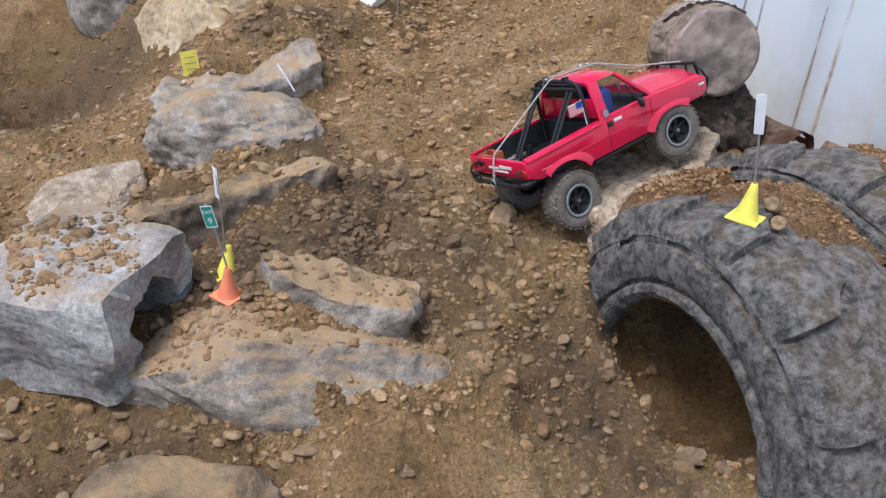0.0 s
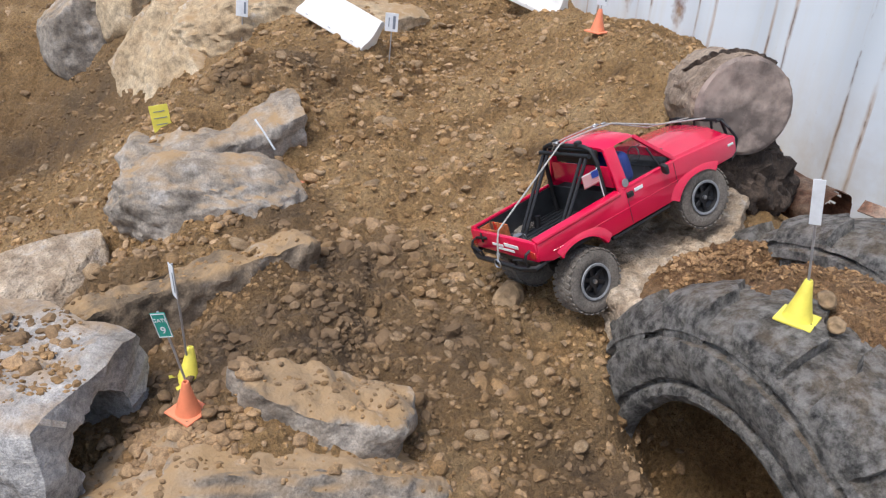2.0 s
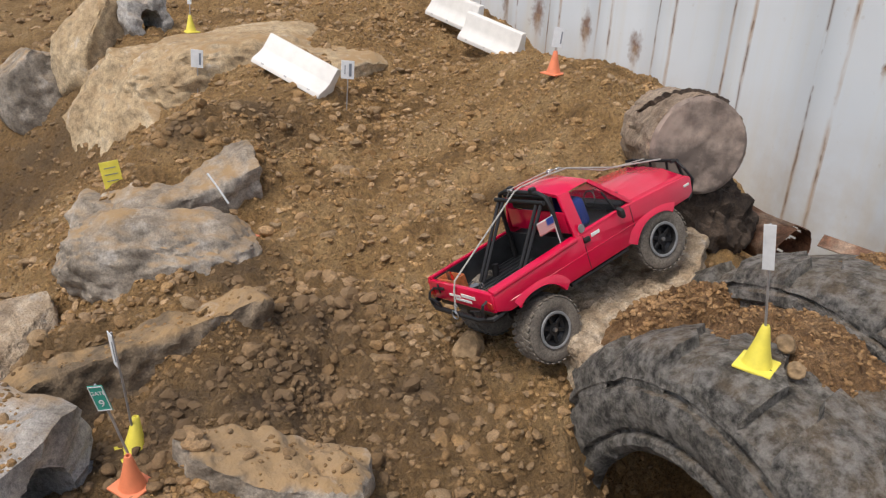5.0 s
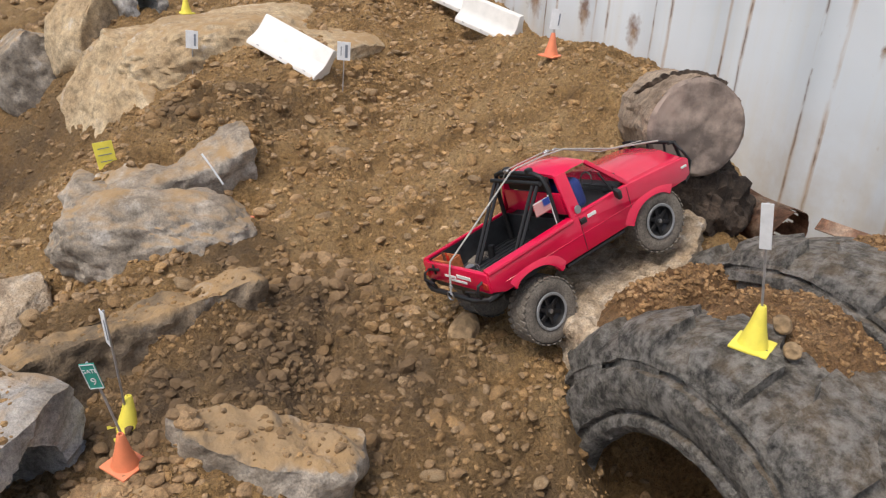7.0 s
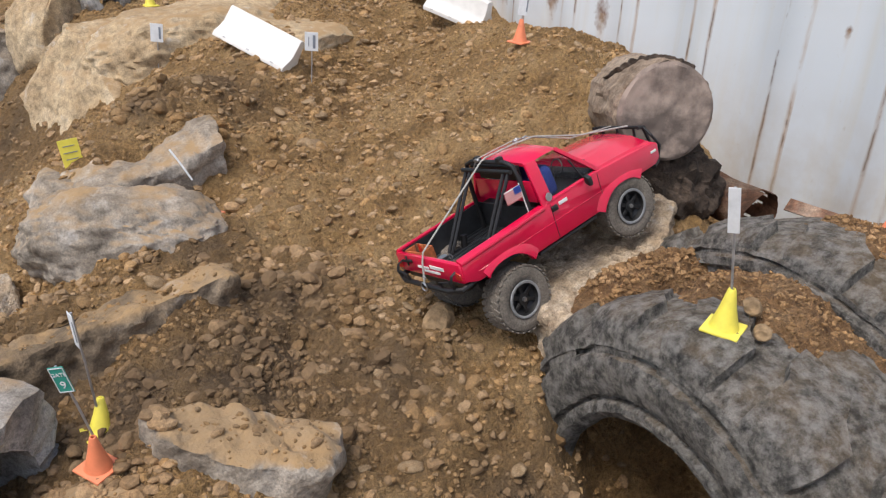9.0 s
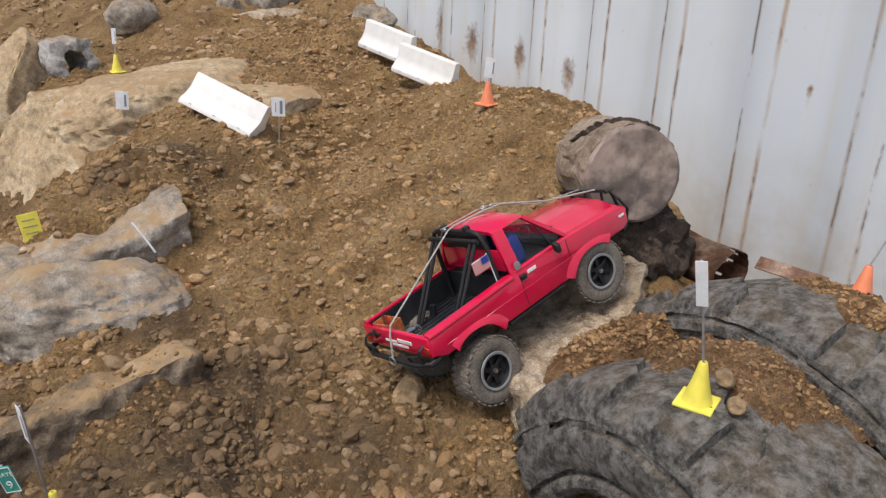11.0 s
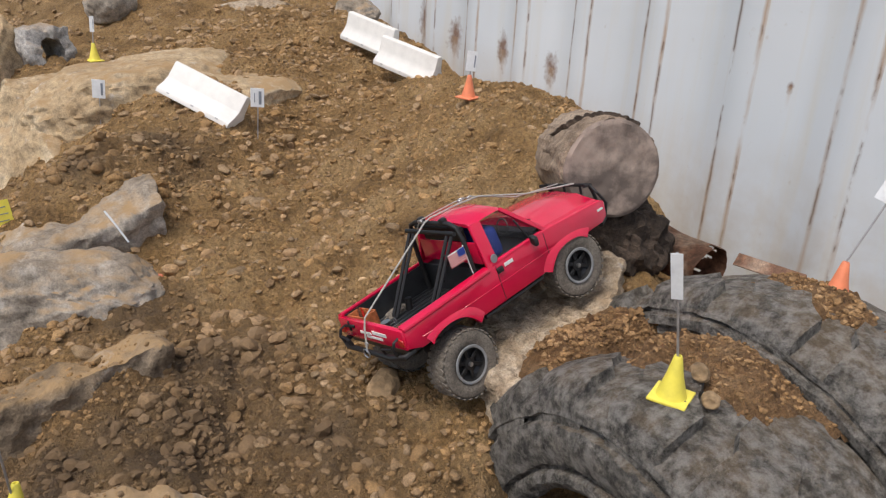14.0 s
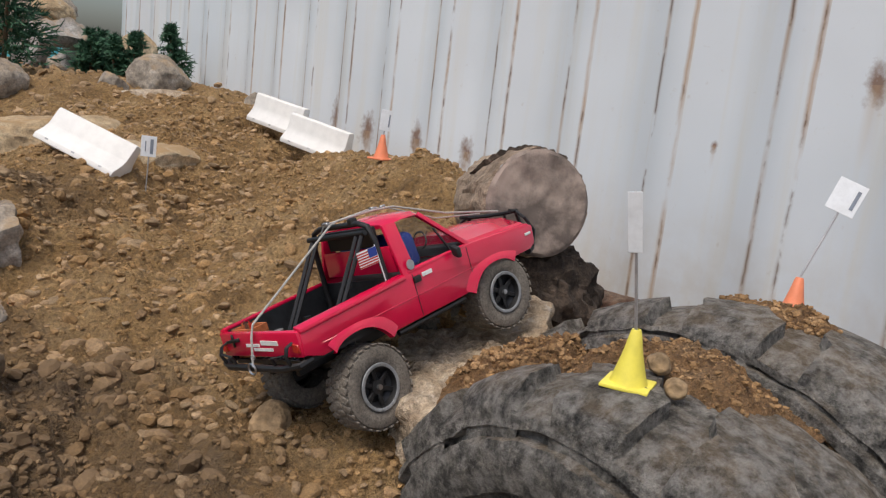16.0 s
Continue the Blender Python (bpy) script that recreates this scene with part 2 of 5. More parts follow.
def lie(x, y):
    """The height of the course's ground without its clods."""
    z = 0.30
    i = 0
    for gy in GY:
        for gx in GX:
            d = ((x - gx) ** 2 + (y - gy) ** 2) / (2 * GS * GS)
            if d < 12:
                z += MOUNDS[i] * math.exp(-d)
            i += 1
    for bx, by, bh in BUMPS:
        z += bh * math.exp(-((x - bx) ** 2 + (y - by) ** 2) / 0.03)
    z += 0.13 * math.exp(-((x - 0.24) / 0.17) ** 2 - ((y - 1.87) / 0.13) ** 2)
    z -= 0.32 * math.exp(-(((x - 1.26) / 0.16) ** 4 + ((y - 1.22) / 0.18) ** 2))
    z -= 0.14 * ease(1.60, 1.78, x) * math.exp(-((y - 1.78) / 0.22) ** 2)
    z -= 0.07 * math.exp(-((x - 0.36) / 0.15) ** 2 - ((y - 1.19) / 0.07) ** 2)
    z += 0.09 * math.exp(-((x - 1.09) ** 2 + (y - 1.47) ** 2) / 0.014)
    z -= 0.045 * math.exp(-((x - 0.71) ** 2 + (y - 2.17) ** 2) / 0.012)
    far = ease(3.3, 4.3, y)
    z += far * (0.36 * ease(0.1, 1.2, x) + 0.04)
    low = 0.16 + 0.1 * noise.noise(Vector((x * 0.8, y * 0.8, 0)))
    k = max(ease(0.1, -0.9, x), ease(0.9, 0.2, y) * ease(1.0, 0.7, x))
    return z * (1 - k) + low * k


def ground_z(x, y):
    p = Vector((x, y, 0.0))
    z = lie(x, y)
    z += 0.026 * fbm(p * 5.0, 3) + 0.022 * abs(noise.noise(p * 11.0)) - 0.006
    c = noise.noise(p * 19.0 + Vector((7, 3, 1)))
    d = noise.noise(p * 43.0 + Vector((1, 9, 4)))
    z += 0.018 * c + 0.020 * abs(d) - 0.002 + 0.007 * noise.noise(p * 95.0)
    return z


def spaced(a, lo, hi, b, fine, coarse):
    """Grid lines: close together between lo and hi, ever wider outside."""
    v = list(np.arange(lo, hi, fine))
    s, x = fine, lo
    left = []
    while x > a:
        s = min(coarse, s * 1.25)
        x -= s
        left.append(x)
    s, x = fine, v[-1]
    right = []
    while x < b:
        s = min(coarse, s * 1.25)
        x += s
        right.append(x)
    return left[::-1] + v + right


def build_ground():
    xs = [x for x in spaced(-9, -0.25, 2.0, 2.0, 0.0085, 0.8) if x < 2.03] + [2.06]
    ys = spaced(-6, 0.75, 3.9, 14, 0.0085, 0.8)
    co = [(x, y, ground_z(x, y)) for y in ys for x in xs]
    w = len(xs)
    fs = [(j * w + i, j * w + i + 1, (j + 1) * w + i + 1, (j + 1) * w + i) for j in range(len(ys) - 1) for i in range(w - 1)]
    me = bpy.data.meshes.new("ground")
    me.from_pydata(co, [], fs)
    me.polygons.foreach_set("use_smooth", [True] * len(fs))
    me.materials.append(SOIL)
    tagged(new("ground", me), "loose brown soil mounds of a scale crawler course", "ground", kind="structure")


build_ground()


# ---- the shipping container's side ----
def container_paint():
    m, t, b = mat("container_paint", 0.45)
    co = t.nodes.new("ShaderNodeTexCoord").outputs["Object"]
    sep = t.nodes.new("ShaderNodeSeparateXYZ")
    t.links.new(co, sep.inputs[0])

    def calc(op, a, c=0.0, clamp=False):
        n = t.nodes.new("ShaderNodeMath")
        n.operation, n.use_clamp = op, clamp
        for s, v in ((n.inputs[0], a), (n.inputs[1], c)):
            if isinstance(v, float):
                s.default_value = v
            else:
                t.links.new(v, s)
        return n.outputs[0]

    def stretched(sy, sz, scale, detail=4):
        mp = node(t, "ShaderNodeMapping")
        mp.inputs["Scale"].default_value = (1.0, sy, sz)
        t.links.new(co, mp.inputs["Vector"])
        return noise_of(t, scale, detail, 0.6, mp.outputs[0])

    base = ramp_of(t, noise_of(t, 1.3, 3, 0.5, co), [(0.3, (0.555, 0.60, 0.64)), (0.7, (0.67, 0.715, 0.755))])
    # chalky cream bands and faint runs down the sheet
    c = mix(t, ramp_of(t, stretched(7.0, 0.35, 2.5), [(0.5, (0, 0, 0)), (0.8, (0.6, 0.6, 0.6))]), base, (0.60, 0.575, 0.50))
    c = mix(t, ramp_of(t, stretched(1.0, 1.0, 45.0), [(0.66, (0, 0, 0)), (0.78, (0.4, 0.4, 0.4))]), c, (0.45, 0.42, 0.38))
    # rust runs along both edges of every crest
    where = calc("FRACT", calc("DIVIDE", calc("SUBTRACT", sep.outputs[1], 1.477 - 0.302 * 40), 0.302))
    wob = calc("MULTIPLY", calc("SUBTRACT", stretched(3.0, 5.0, 3.0), 0.5), 0.03)
    where = calc("ADD", where, wob)
    e1 = calc("SUBTRACT", 1.0, calc("DIVIDE", calc("ABSOLUTE", calc("SUBTRACT", where, 0.02)), 0.032), True)
    e2 = calc("SUBTRACT", 1.0, calc("DIVIDE", calc("ABSOLUTE", calc("SUBTRACT", where, 0.262)), 0.038), True)
    edge = calc("MAXIMUM", e1, e2)
    runs = ramp_of(t, stretched(5.0, 1.3, 2.2, 5), [(0.42, (0, 0, 0)), (0.60, (1, 1, 1))])
    c = mix(t, calc("MULTIPLY", calc("MULTIPLY", edge, runs), 0.75), c, (0.36, 0.22, 0.11))
    core = calc("POWER", edge, 3.0)
    flakes = ramp_of(t, stretched(4.0, 2.2, 4.0, 6), [(0.48, (0, 0, 0)), (0.56, (1, 1, 1))])
    c = mix(t, calc("MULTIPLY", calc("MULTIPLY", core, flakes), 0.9), c, (0.10, 0.055, 0.03))
    # rust blotches where the paint has blown, each with a run below it
    for sy, sz, r in ((3.42, 0.665, 0.075), (3.19, 0.64, 0.06), (2.87, 0.645, 0.05), (2.59, 0.635, 0.045), (1.375, 0.905, 0.035), (1.705, 0.755, 0.012)):
        dy = calc("DIVIDE", calc("SUBTRACT", sep.outputs[1], sy), r * 0.6)
        dz = calc("DIVIDE", calc("SUBTRACT", sep.outputs[2], sz), r)
        d = calc("SQRT", calc("ADD", calc("MULTIPLY", dy, dy), calc("MULTIPLY", dz, dz)))
        d = calc("ADD", d, calc("MULTIPLY", calc("SUBTRACT", noise_of(t, 40.0, 4, 0.6, co), 0.5), 2.2))
        c = mix(t, calc("MULTIPLY", calc("SUBTRACT", 1.35, d, True), 0.9), c, (0.17, 0.085, 0.045))
        below = calc("MULTIPLY", calc("SUBTRACT", 1.0, calc("ABSOLUTE", dy), True), calc("MULTIPLY", calc("LESS_THAN", dz, 0.0), calc("ADD", calc("DIVIDE", dz, 4.5), 1.0, True)))
        c = mix(t, calc("MULTIPLY", below, 0.45), c, (0.42, 0.29, 0.17))
    # splashed soil near the foot
    foot = calc("SUBTRACT", 1.0, calc("DIVIDE", calc("SUBTRACT", sep.outputs[2], 0.3), 0.35), True)
    foot = calc("MULTIPLY", foot, ramp_of(t, stretched(2.0, 2.0, 5.0, 5), [(0.35, (0, 0, 0)), (0.65, (1, 1, 1))]))
    c = mix(t, calc("MULTIPLY", foot, 0.55), c, (0.42, 0.35, 0.26))
    t.links.new(c, b.inputs["Base Color"])
    bump(t, b, noise_of(t, 5, 3, 0.5, co), 0.3, 0.012)
    return m


CONTAINER = container_paint()


def corrugated(y0, y1, z0, z1, x, pitch, depth):
    """Pressed steel sheet: narrow crests, wide troughs, joined by slopes."""
    out, y = [], y0
    while y < y1:
        for d, step in ((0.0, 0.255), (0.0, 0.22), (depth, 0.305), (depth, 0.22)):
            out.append((y, x + d))
            y += step * pitch
    b = bmesh.new()
    rows = [[b.verts.new((px, py, z)) for py, px in out] for z in (z0, z1)]
    back = [[b.verts.new((px + 0.004, py, z)) for py, px in out] for z in (z0, z1)]
    for i in range(len(out) - 1):
        b.faces.new((rows[0][i], rows[0][i + 1], rows[1][i + 1], rows[1][i]))
        b.faces.new((back[0][i + 1], back[0][i], back[1][i], back[1][i + 1]))
    bmesh.ops.recalc_face_normals(b, faces=b.faces)
    bmesh.ops.bevel(b, geom=[e for e in b.edges if abs(e.verts[0].co.z - e.verts[1].co.z) > 1], offset=0.006, segments=2, affect="EDGES")
    return b


wall = part("wall_east", corrugated(1.477 - 0.302 * 18, 6.6, -0.2, 2.5, 1.995, 0.302, 0.034), CONTAINER)
tagged(wall, "pale grey corrugated steel container side with rust streaks", "container wall", kind="structure")


# ---- large rocks ----
def rock(at, size, rot, seed, material, label, cuts=14, rough=0.06, flat=None, sub=5, lo=0.62):
    ob = part("rock", rock_mesh(seed, size, cuts, rough, sub, flat, lo), material)
    ob.matrix_basis = pose(*at, *rot)
    return tagged(ob, label, "rock")


rock((0.50, 2.09, 0.328), (0.21, 0.125, 0.125), (0, 0, -22), 3, ROCK, "rounded grey-brown boulder half sunk in soil", 7, 0.07, lo=0.82, sub=6)
rock((0.45, 2.36, 0.345), (0.13, 0.11, 0.075), (0, 4, 30), 17, ROCK, "split grey-brown rock wedged behind a pointed one", 12, 0.05, 0.6)


BROAD = rock((0.465, 1.345, 0.170), (0.285, 0.135, 0.155), (0, 4, -12), 14, SOILED, "broad grey rock beneath a flat brown one", 10, 0.06, 0.8, lo=0.72, sub=6)
rock((0.235, 1.15, 0.115), (0.155, 0.10, 0.105), (0, 0, -14), 19, MUDROCK, "blocky brown boulder half sunk in dark soil", 11, 0.05, 0.7, lo=0.7)
rock((0.17, 2.085, 0.215), (0.15, 0.12, 0.06), (10, -14, 25), 23, SLAB, "thin pale broken slab leaning in the soil", 12, 0.04, 0.45)
rock((0.66, 3.24, 0.33), (0.32, 0.40, 0.30), (0, 0, -18), 27, SANDROCK, "large tan sandstone boulder with a flat top", 16, 0.045, 0.72, lo=0.6, sub=6)
rock((1.14, 2.98, 0.52), (0.21, 0.16, 0.085), (0, 0, 8), 22, SANDROCK, "flat-topped tan rock behind a white barrier", 12, 0.05, 0.6)
rock((0.93, 3.16, 0.47), (0.40, 0.29, 0.17), (-2, -4, 4), 28, SANDROCK, "broad level tan rock dusted with soil", 14, 0.06, 0.78, lo=0.75, sub=6)
rock((0.47, 3.66, 0.44), (0.13, 0.17, 0.27), (0, 8, 12), 25, SANDROCK, "tall upright grey rock at the back of the course", 12, 0.05)
rock((0.30, 3.75, 0.30), (0.15, 0.2, 0.2), (0, 0, 40), 26, ROCK, "grey boulder behind a large sandstone rock", 12, 0.05)

rock((0.965, 1.60, 0.305), (0.042, 0.035, 0.036), (10, 20, 30), 33, PEBBLE, "blocky tan stone by the rear wheel", 12, 0.03, sub=4)
rock((1.545, 4.10, 0.715), (0.135, 0.11, 0.115), (0, 0, 10), 35, ROCK, "rounded grey boulder near the container wall", 10, 0.05, lo=0.75)
rock((1.345, 4.05, 0.67), (0.075, 0.07, 0.08), (0, 0, 50), 36, ROCK, "small grey boulder at the back of the course", 12, 0.05)
rock((1.50, 3.86, 0.64), (0.19, 0.08, 0.06), (0, 0, -8), 37, SLAB, "low pale broken stone below grey boulders", 14, 0.05)
rock((1.88, 3.75, 0.66), (0.11, 0.08, 0.08), (0, 0, 20), 38, ROCK, "grey stone at the foot of the wall", 12, 0.06)
rock((1.32, 6.5, 1.02), (0.42, 0.4, 0.24), (0, 0, 20), 39, ROCK, "big grey boulder on the far mound", 10, 0.05, lo=0.75)
rock((1.52, 6.3, 1.02), (0.17, 0.16, 0.12), (0, 0, 60), 40, SANDROCK, "tan boulder on the far mound", 10, 0.05, lo=0.75)
rock((1.85, 5.6, 0.80), (0.16, 0.16, 0.16), (0, 0, 30), 41, SANDROCK, "tan boulder behind small trees", 10, 0.05)
rock((0.95, 4.05, 0.66), (0.10, 0.10, 0.09), (0, 0, 25), 42, ROCK, "rounded dark grey boulder far up the course", 10, 0.05, lo=0.75)
rock((1.190, 1.096, 0.516), (0.015, 0.013, 0.012), (0, 10, 30), 43, PEBBLE, "rounded brown stone beside a yellow cone", 10, 0.04, sub=4, lo=0.75)
rock((1.215, 1.142, 0.526), (0.017, 0.014, 0.013), (10, 0, 70), 44, PEBBLE, "rounded brown stone on loose soil", 10, 0.04, sub=4, lo=0.75)


def wedge_rock(at, rot, outline, depth, material, label, seed, plane="XZ", rough=1.0, fine=0.018):
    """A stone of a given side view, broken off flat and roughened."""
    b = extrude(outline, -depth, depth, plane=plane)
    for _ in range(5):
        long = [e for e in b.edges if e.calc_length() > fine]
        if not long:
            break
        bmesh.ops.triangulate(b, faces=b.faces[:])
        bmesh.ops.subdivide_edges(b, edges=[e for e in b.edges if e.calc_length() > fine], cuts=1, use_grid_fill=False)
    bmesh.ops.triangulate(b, faces=b.faces[:])
    for _ in range(3):
        bmesh.ops.smooth_vert(b, verts=b.verts[:], factor=0.4, use_axis_x=True, use_axis_y=True, use_axis_z=True)
    b.normal_update()
    off = Vector((seed, seed * 0.7, 1))
    for v in b.verts:
        v.co += v.normal * (0.016 * fbm(v.co * 8 + off, 3) + 0.006 * rough * fbm(v.co * 30 + off, 2) + 0.004 * (rough - 1) * noise.noise(v.co * 75 + off))
    ob = part("rock", b, material)
    ob.matrix_basis = pose(*at, *rot)
    return tagged(ob, label, "rock")


wedge_rock((0.585, 2.28, 0.405), (10, 0, 4), [(-0.19, -0.09), (-0.185, -0.01), (-0.12, 0.015), (-0.02, 0.03), (0.10, 0.075), (0.146, 0.095), (0.152, 0.02), (0.145, -0.09)], 0.075, ROCK, "cracked grey rock rising to a pointed end", 3.0, "XZ", 1.3, 0.011)
FLAT = wedge_rock((0.558, 1.385, 0.298), (2, 13, -12), [(-0.150, 0.03), (-0.10, -0.035), (-0.01, -0.07), (0.09, -0.065), (0.122, -0.025), (0.12, 0.03), (0.05, 0.058), (-0.07, 0.055)], 0.040, SOILED, "flat brown rock dusted with soil on a broader one", 5.0, "XY", 1.6, 0.010)
LONG = wedge_rock((0.405, 1.715, 0.342), (-12, -2, 15), [(-0.25, -0.14), (-0.25, 0.0), (-0.16, 0.025), (-0.02, 0.04), (0.10, 0.036), (0.20, 0.045), (0.235, 0.035), (0.225, -0.04), (0.08, -0.14)], 0.045, MUDROCK, "long flat-topped grey stone set into the slope", 6.0, "XZ", 1.4, 0.011)
wedge_rock((1.312, 1.572, 0.362), (3, -9, 0), [(-0.225, -0.155), (-0.195, 0.02), (-0.06, 0.10), (0.15, 0.175), (0.235, 0.075), (0.10, -0.05), (-0.07, -0.135)], 0.044, SLAB, "rough pale stone slab under the truck's front wheels", 8.0, "XY", 2.0, 0.011)


# ---- hollow concrete blocks ----
CONCRETE = earthy("concrete", (0.18, 0.168, 0.152), (0.34, 0.33, 0.315), (0.52, 0.51, 0.495), 8.0, 90.0, 0.9, 0.005, dust=0.75)


def hollow_block(at, rot, size, label, seed):
    """A broken block with one open cell through it."""
    sx, sy, sz = size
    b = bmesh.new()
    n, rings = 40, []
    for x, grow in ((-0.5, 1.06), (-0.3, 1.02), (0.0, 1.0), (0.3, 0.98), (0.5, 0.92)):
        outer, inner = [], []
        for i in range(n):
            a = 2 * math.pi * i / n
            c, s = math.cos(a), math.sin(a)
            k = 1 / max(abs(c), abs(s)) ** 0.8
            outer.append(Vector((x * sx, c * k * sy * 0.5 * grow, s * k * sz * 0.5 * grow)))
            inner.append(Vector((x * sx, c * k ** 0.5 * sy * 0.24, s * k ** 0.5 * sz * 0.30 - sz * 0.04)))
        rings.append((outer, inner))
    off = Vector((seed, seed * 2, 0))
    def put(v, out):
        if out:
            v = v + v.normalized() * 0.12 * sy * fbm(v * 9 + off, 3)
            v.x += 0.10 * sx * noise.noise(v * 14 + off)
        return b.verts.new(v)
    vo = [[put(v, True) for v in r[0]] for r in rings]
    vi = [[put(v, False) for v in r[1]] for r in rings]
    for grid, flip in ((vo, False), (vi, True)):
        for a, c in zip(grid, grid[1:]):
            for i in range(n):
                b.faces.new((a[i], a[(i + 1) % n], c[(i + 1) % n], c[i]))
    for e in (0, -1):
        for i in range(n):
            b.faces.new((vo[e][i], vo[e][(i + 1) % n], vi[e][(i + 1) % n], vi[e][i]))
    bmesh.ops.recalc_face_normals(b, faces=b.faces)
    bmesh.ops.subdivide_edges(b, edges=b.edges[:], cuts=1, use_grid_fill=True, smooth=0.3)
    for v in b.verts:
        v.co += v.normal * 0.012 * fbm(v.co * 30 + off, 3)
    ob = part("concrete_block", b, CONCRETE)
    ob.matrix_basis = pose(*at, *rot)
    return tagged(ob, label, "concrete block")


BLOCK = hollow_block((0.155, 1.532, 0.270), (4, -6, -40), (0.26, 0.26, 0.225), "broken grey concrete block with an open hollow cell", 2.0)
hollow_block((0.655, 3.62, 0.555), (0, -16, -68), (0.13, 0.17, 0.17), "weathered hollow concrete block at the back of the course", 5.0)
hollow_block((1.36, 5.2, 0.80), (0, 30, -70), (0.15, 0.32, 0.26), "pale broken concrete block lying far back", 7.0)


# ---- buried tyres ----
def buried_tyre(at, r_in, r_out, width, lugs, label, seed, rot=(0, 0, 0)):
    """A worn tractor tyre: carcass with bead, sidewall ribs, and shoulder lugs as parts."""
    top = empty("tyre", pose(*at, *rot), label, "tyre", "half-buried tyres")
    d = r_out - r_in
    prof = [(r_in + 0.012, 0.045), (r_in, 0.03), (r_in + 0.003, 0.012), (r_in + 0.014, 0.001), (r_in + 0.026, 0.000), (r_in + 0.031, 0.004), (r_in + 0.034, 0.013), (r_in + 0.039, 0.013),
            (r_in + 0.043, 0.002), (r_in + d * 0.42, -0.008), (r_in + d * 0.60, -0.009), (r_in + d * 0.65, -0.004), (r_in + d * 0.67, 0.011), (r_in + d * 0.71, 0.011), (r_in + d * 0.735, 0.000), (r_in + d * 0.82, 0.004),
            (r_out - 0.022, 0.016), (r_out - 0.006, 0.04), (r_out, 0.07), (r_out + 0.004, width * 0.5), (r_out, width - 0.07), (r_out - 0.02, width - 0.02),
            (r_in + 0.03, width), (r_in, width - 0.03), (r_in + 0.03, width - 0.045), (r_out - 0.035, width - 0.06), (r_out - 0.03, width * 0.5), (r_out - 0.035, 0.06), (r_in + 0.03, 0.05)]
    b = lathe(prof, 180, "X", closed=True)
    for v in b.verts:
        p = v.co * 11 + Vector((seed, 0, 0))
        v.co += v.normal * (0.006 * fbm(p, 3)) + v.normal * 0.004 * fbm(v.co * 45, 3)
    part("carcass", b, RUBBER, top)
    # heavy lugs that run in from the shoulder
    for i in range(lugs):
        a = 2 * math.pi * i / lugs
        b = bmesh.new()
        h = 0.019
        half = math.pi * r_out / lugs
        rows = []
        for k, (x, w, skew, lift) in enumerate(((0.002, 0.62, 0.0, -0.042), (0.010, 0.68, 0.01, -0.022), (0.034, 0.70, 0.04, -0.006), (0.08, 0.70, 0.12, 0.0), (width * 0.36, 0.62, 0.42, 0.0), (width * 0.5, 0.52, 0.62, -0.004))):
            row = []
            for u in (-1, -0.93, 0.0, 0.93, 1):
                ang = a + (u * w * half + skew * half * 1.2) / r_out
                r = r_out + lift + (h if abs(u) < 0.97 else -0.014) + 0.004 * noise.noise(Vector((i * 3.3, k, u * 2)))
                row.append(b.verts.new((x, r * math.sin(ang), r * math.cos(ang))))
            rows.append(row)
        for p, q in zip(rows, rows[1:]):
            for j in range(4):
                b.faces.new((p[j], p[j + 1], q[j + 1], q[j]))
        base = [[b.verts.new((v.co.x + (0.0 if e else 0), v.co.y * (1 - 0.09), v.co.z * (1 - 0.09))) for v in rows[e]] for e in (0, -1)]
        for row, low in ((rows[0], base[0]), (rows[-1], base[1])):
            for j in range(4):
                b.faces.new((row[j], row[j + 1], low[j + 1], low[j]))
        bmesh.ops.recalc_face_normals(b, faces=b.faces)
        bmesh.ops.subdivide_edges(b, edges=b.edges[:], cuts=2, use_grid_fill=True)
        for v in b.verts:
            v.co += v.co.normalized() * 0.004 * fbm(v.co * 22, 3)
        part("lug", b, RUBBER, top)
    return top


buried_tyre((1.075, 1.118, 0.105), 0.230, 0.393, 0.30, 15, "weathered grey tractor tyre standing half buried in soil", 1.0)
buried_tyre((1.375, 1.185, 0.025), 0.435, 0.515, 0.30, 18, "large worn tyre sunk in soil beside another", 4.0)


def heap(name, x0, x1, y0, y1, surface, label, step=0.007, thick=0.032):
    """Loose soil lying on top of something, thinning out to its edges."""
    nx, ny = int((x1 - x0) / step), int((y1 - y0) / step)
    co, fs = [], []

    def height(x, y):
        u, v = 2 * (x - x0) / (x1 - x0) - 1, 2 * (y - y0) / (y1 - y0) - 1
        p = Vector((x, y, 0))
        edge = 0.82 - (u * u + v * v) ** 0.5 + 0.35 * fbm(p * 9, 3)
        return surface(x, y) + min(thick, 0.075 * edge) + 0.012 * fbm(p * 24, 3) + 0.010 * abs(noise.noise(p * 55)) + 0.006 * noise.noise(p * 110)

    for j in range(ny + 1):
        for i in range(nx + 1):
            x, y = x0 + (x1 - x0) * i / nx, y0 + (y1 - y0) * j / ny
            co.append((x, y, height(x, y)))
    w = nx + 1
    for j in range(ny):
        for i in range(nx):
            fs.append((j * w + i, j * w + i + 1, (j + 1) * w + i + 1, (j + 1) * w + i))
    me = bpy.data.meshes.new(name)
    me.from_pydata(co, [], fs)
    me.polygons.foreach_set("use_smooth", [True] * len(fs))
    me.materials.append(TURNED)
    tagged(new(name, me), label, "soil", kind="stuff")
    return height


def on_tyre(cy, cz, r):
    return lambda x, y: cz + math.sqrt(max(0.0, r * r - (y - cy) ** 2))


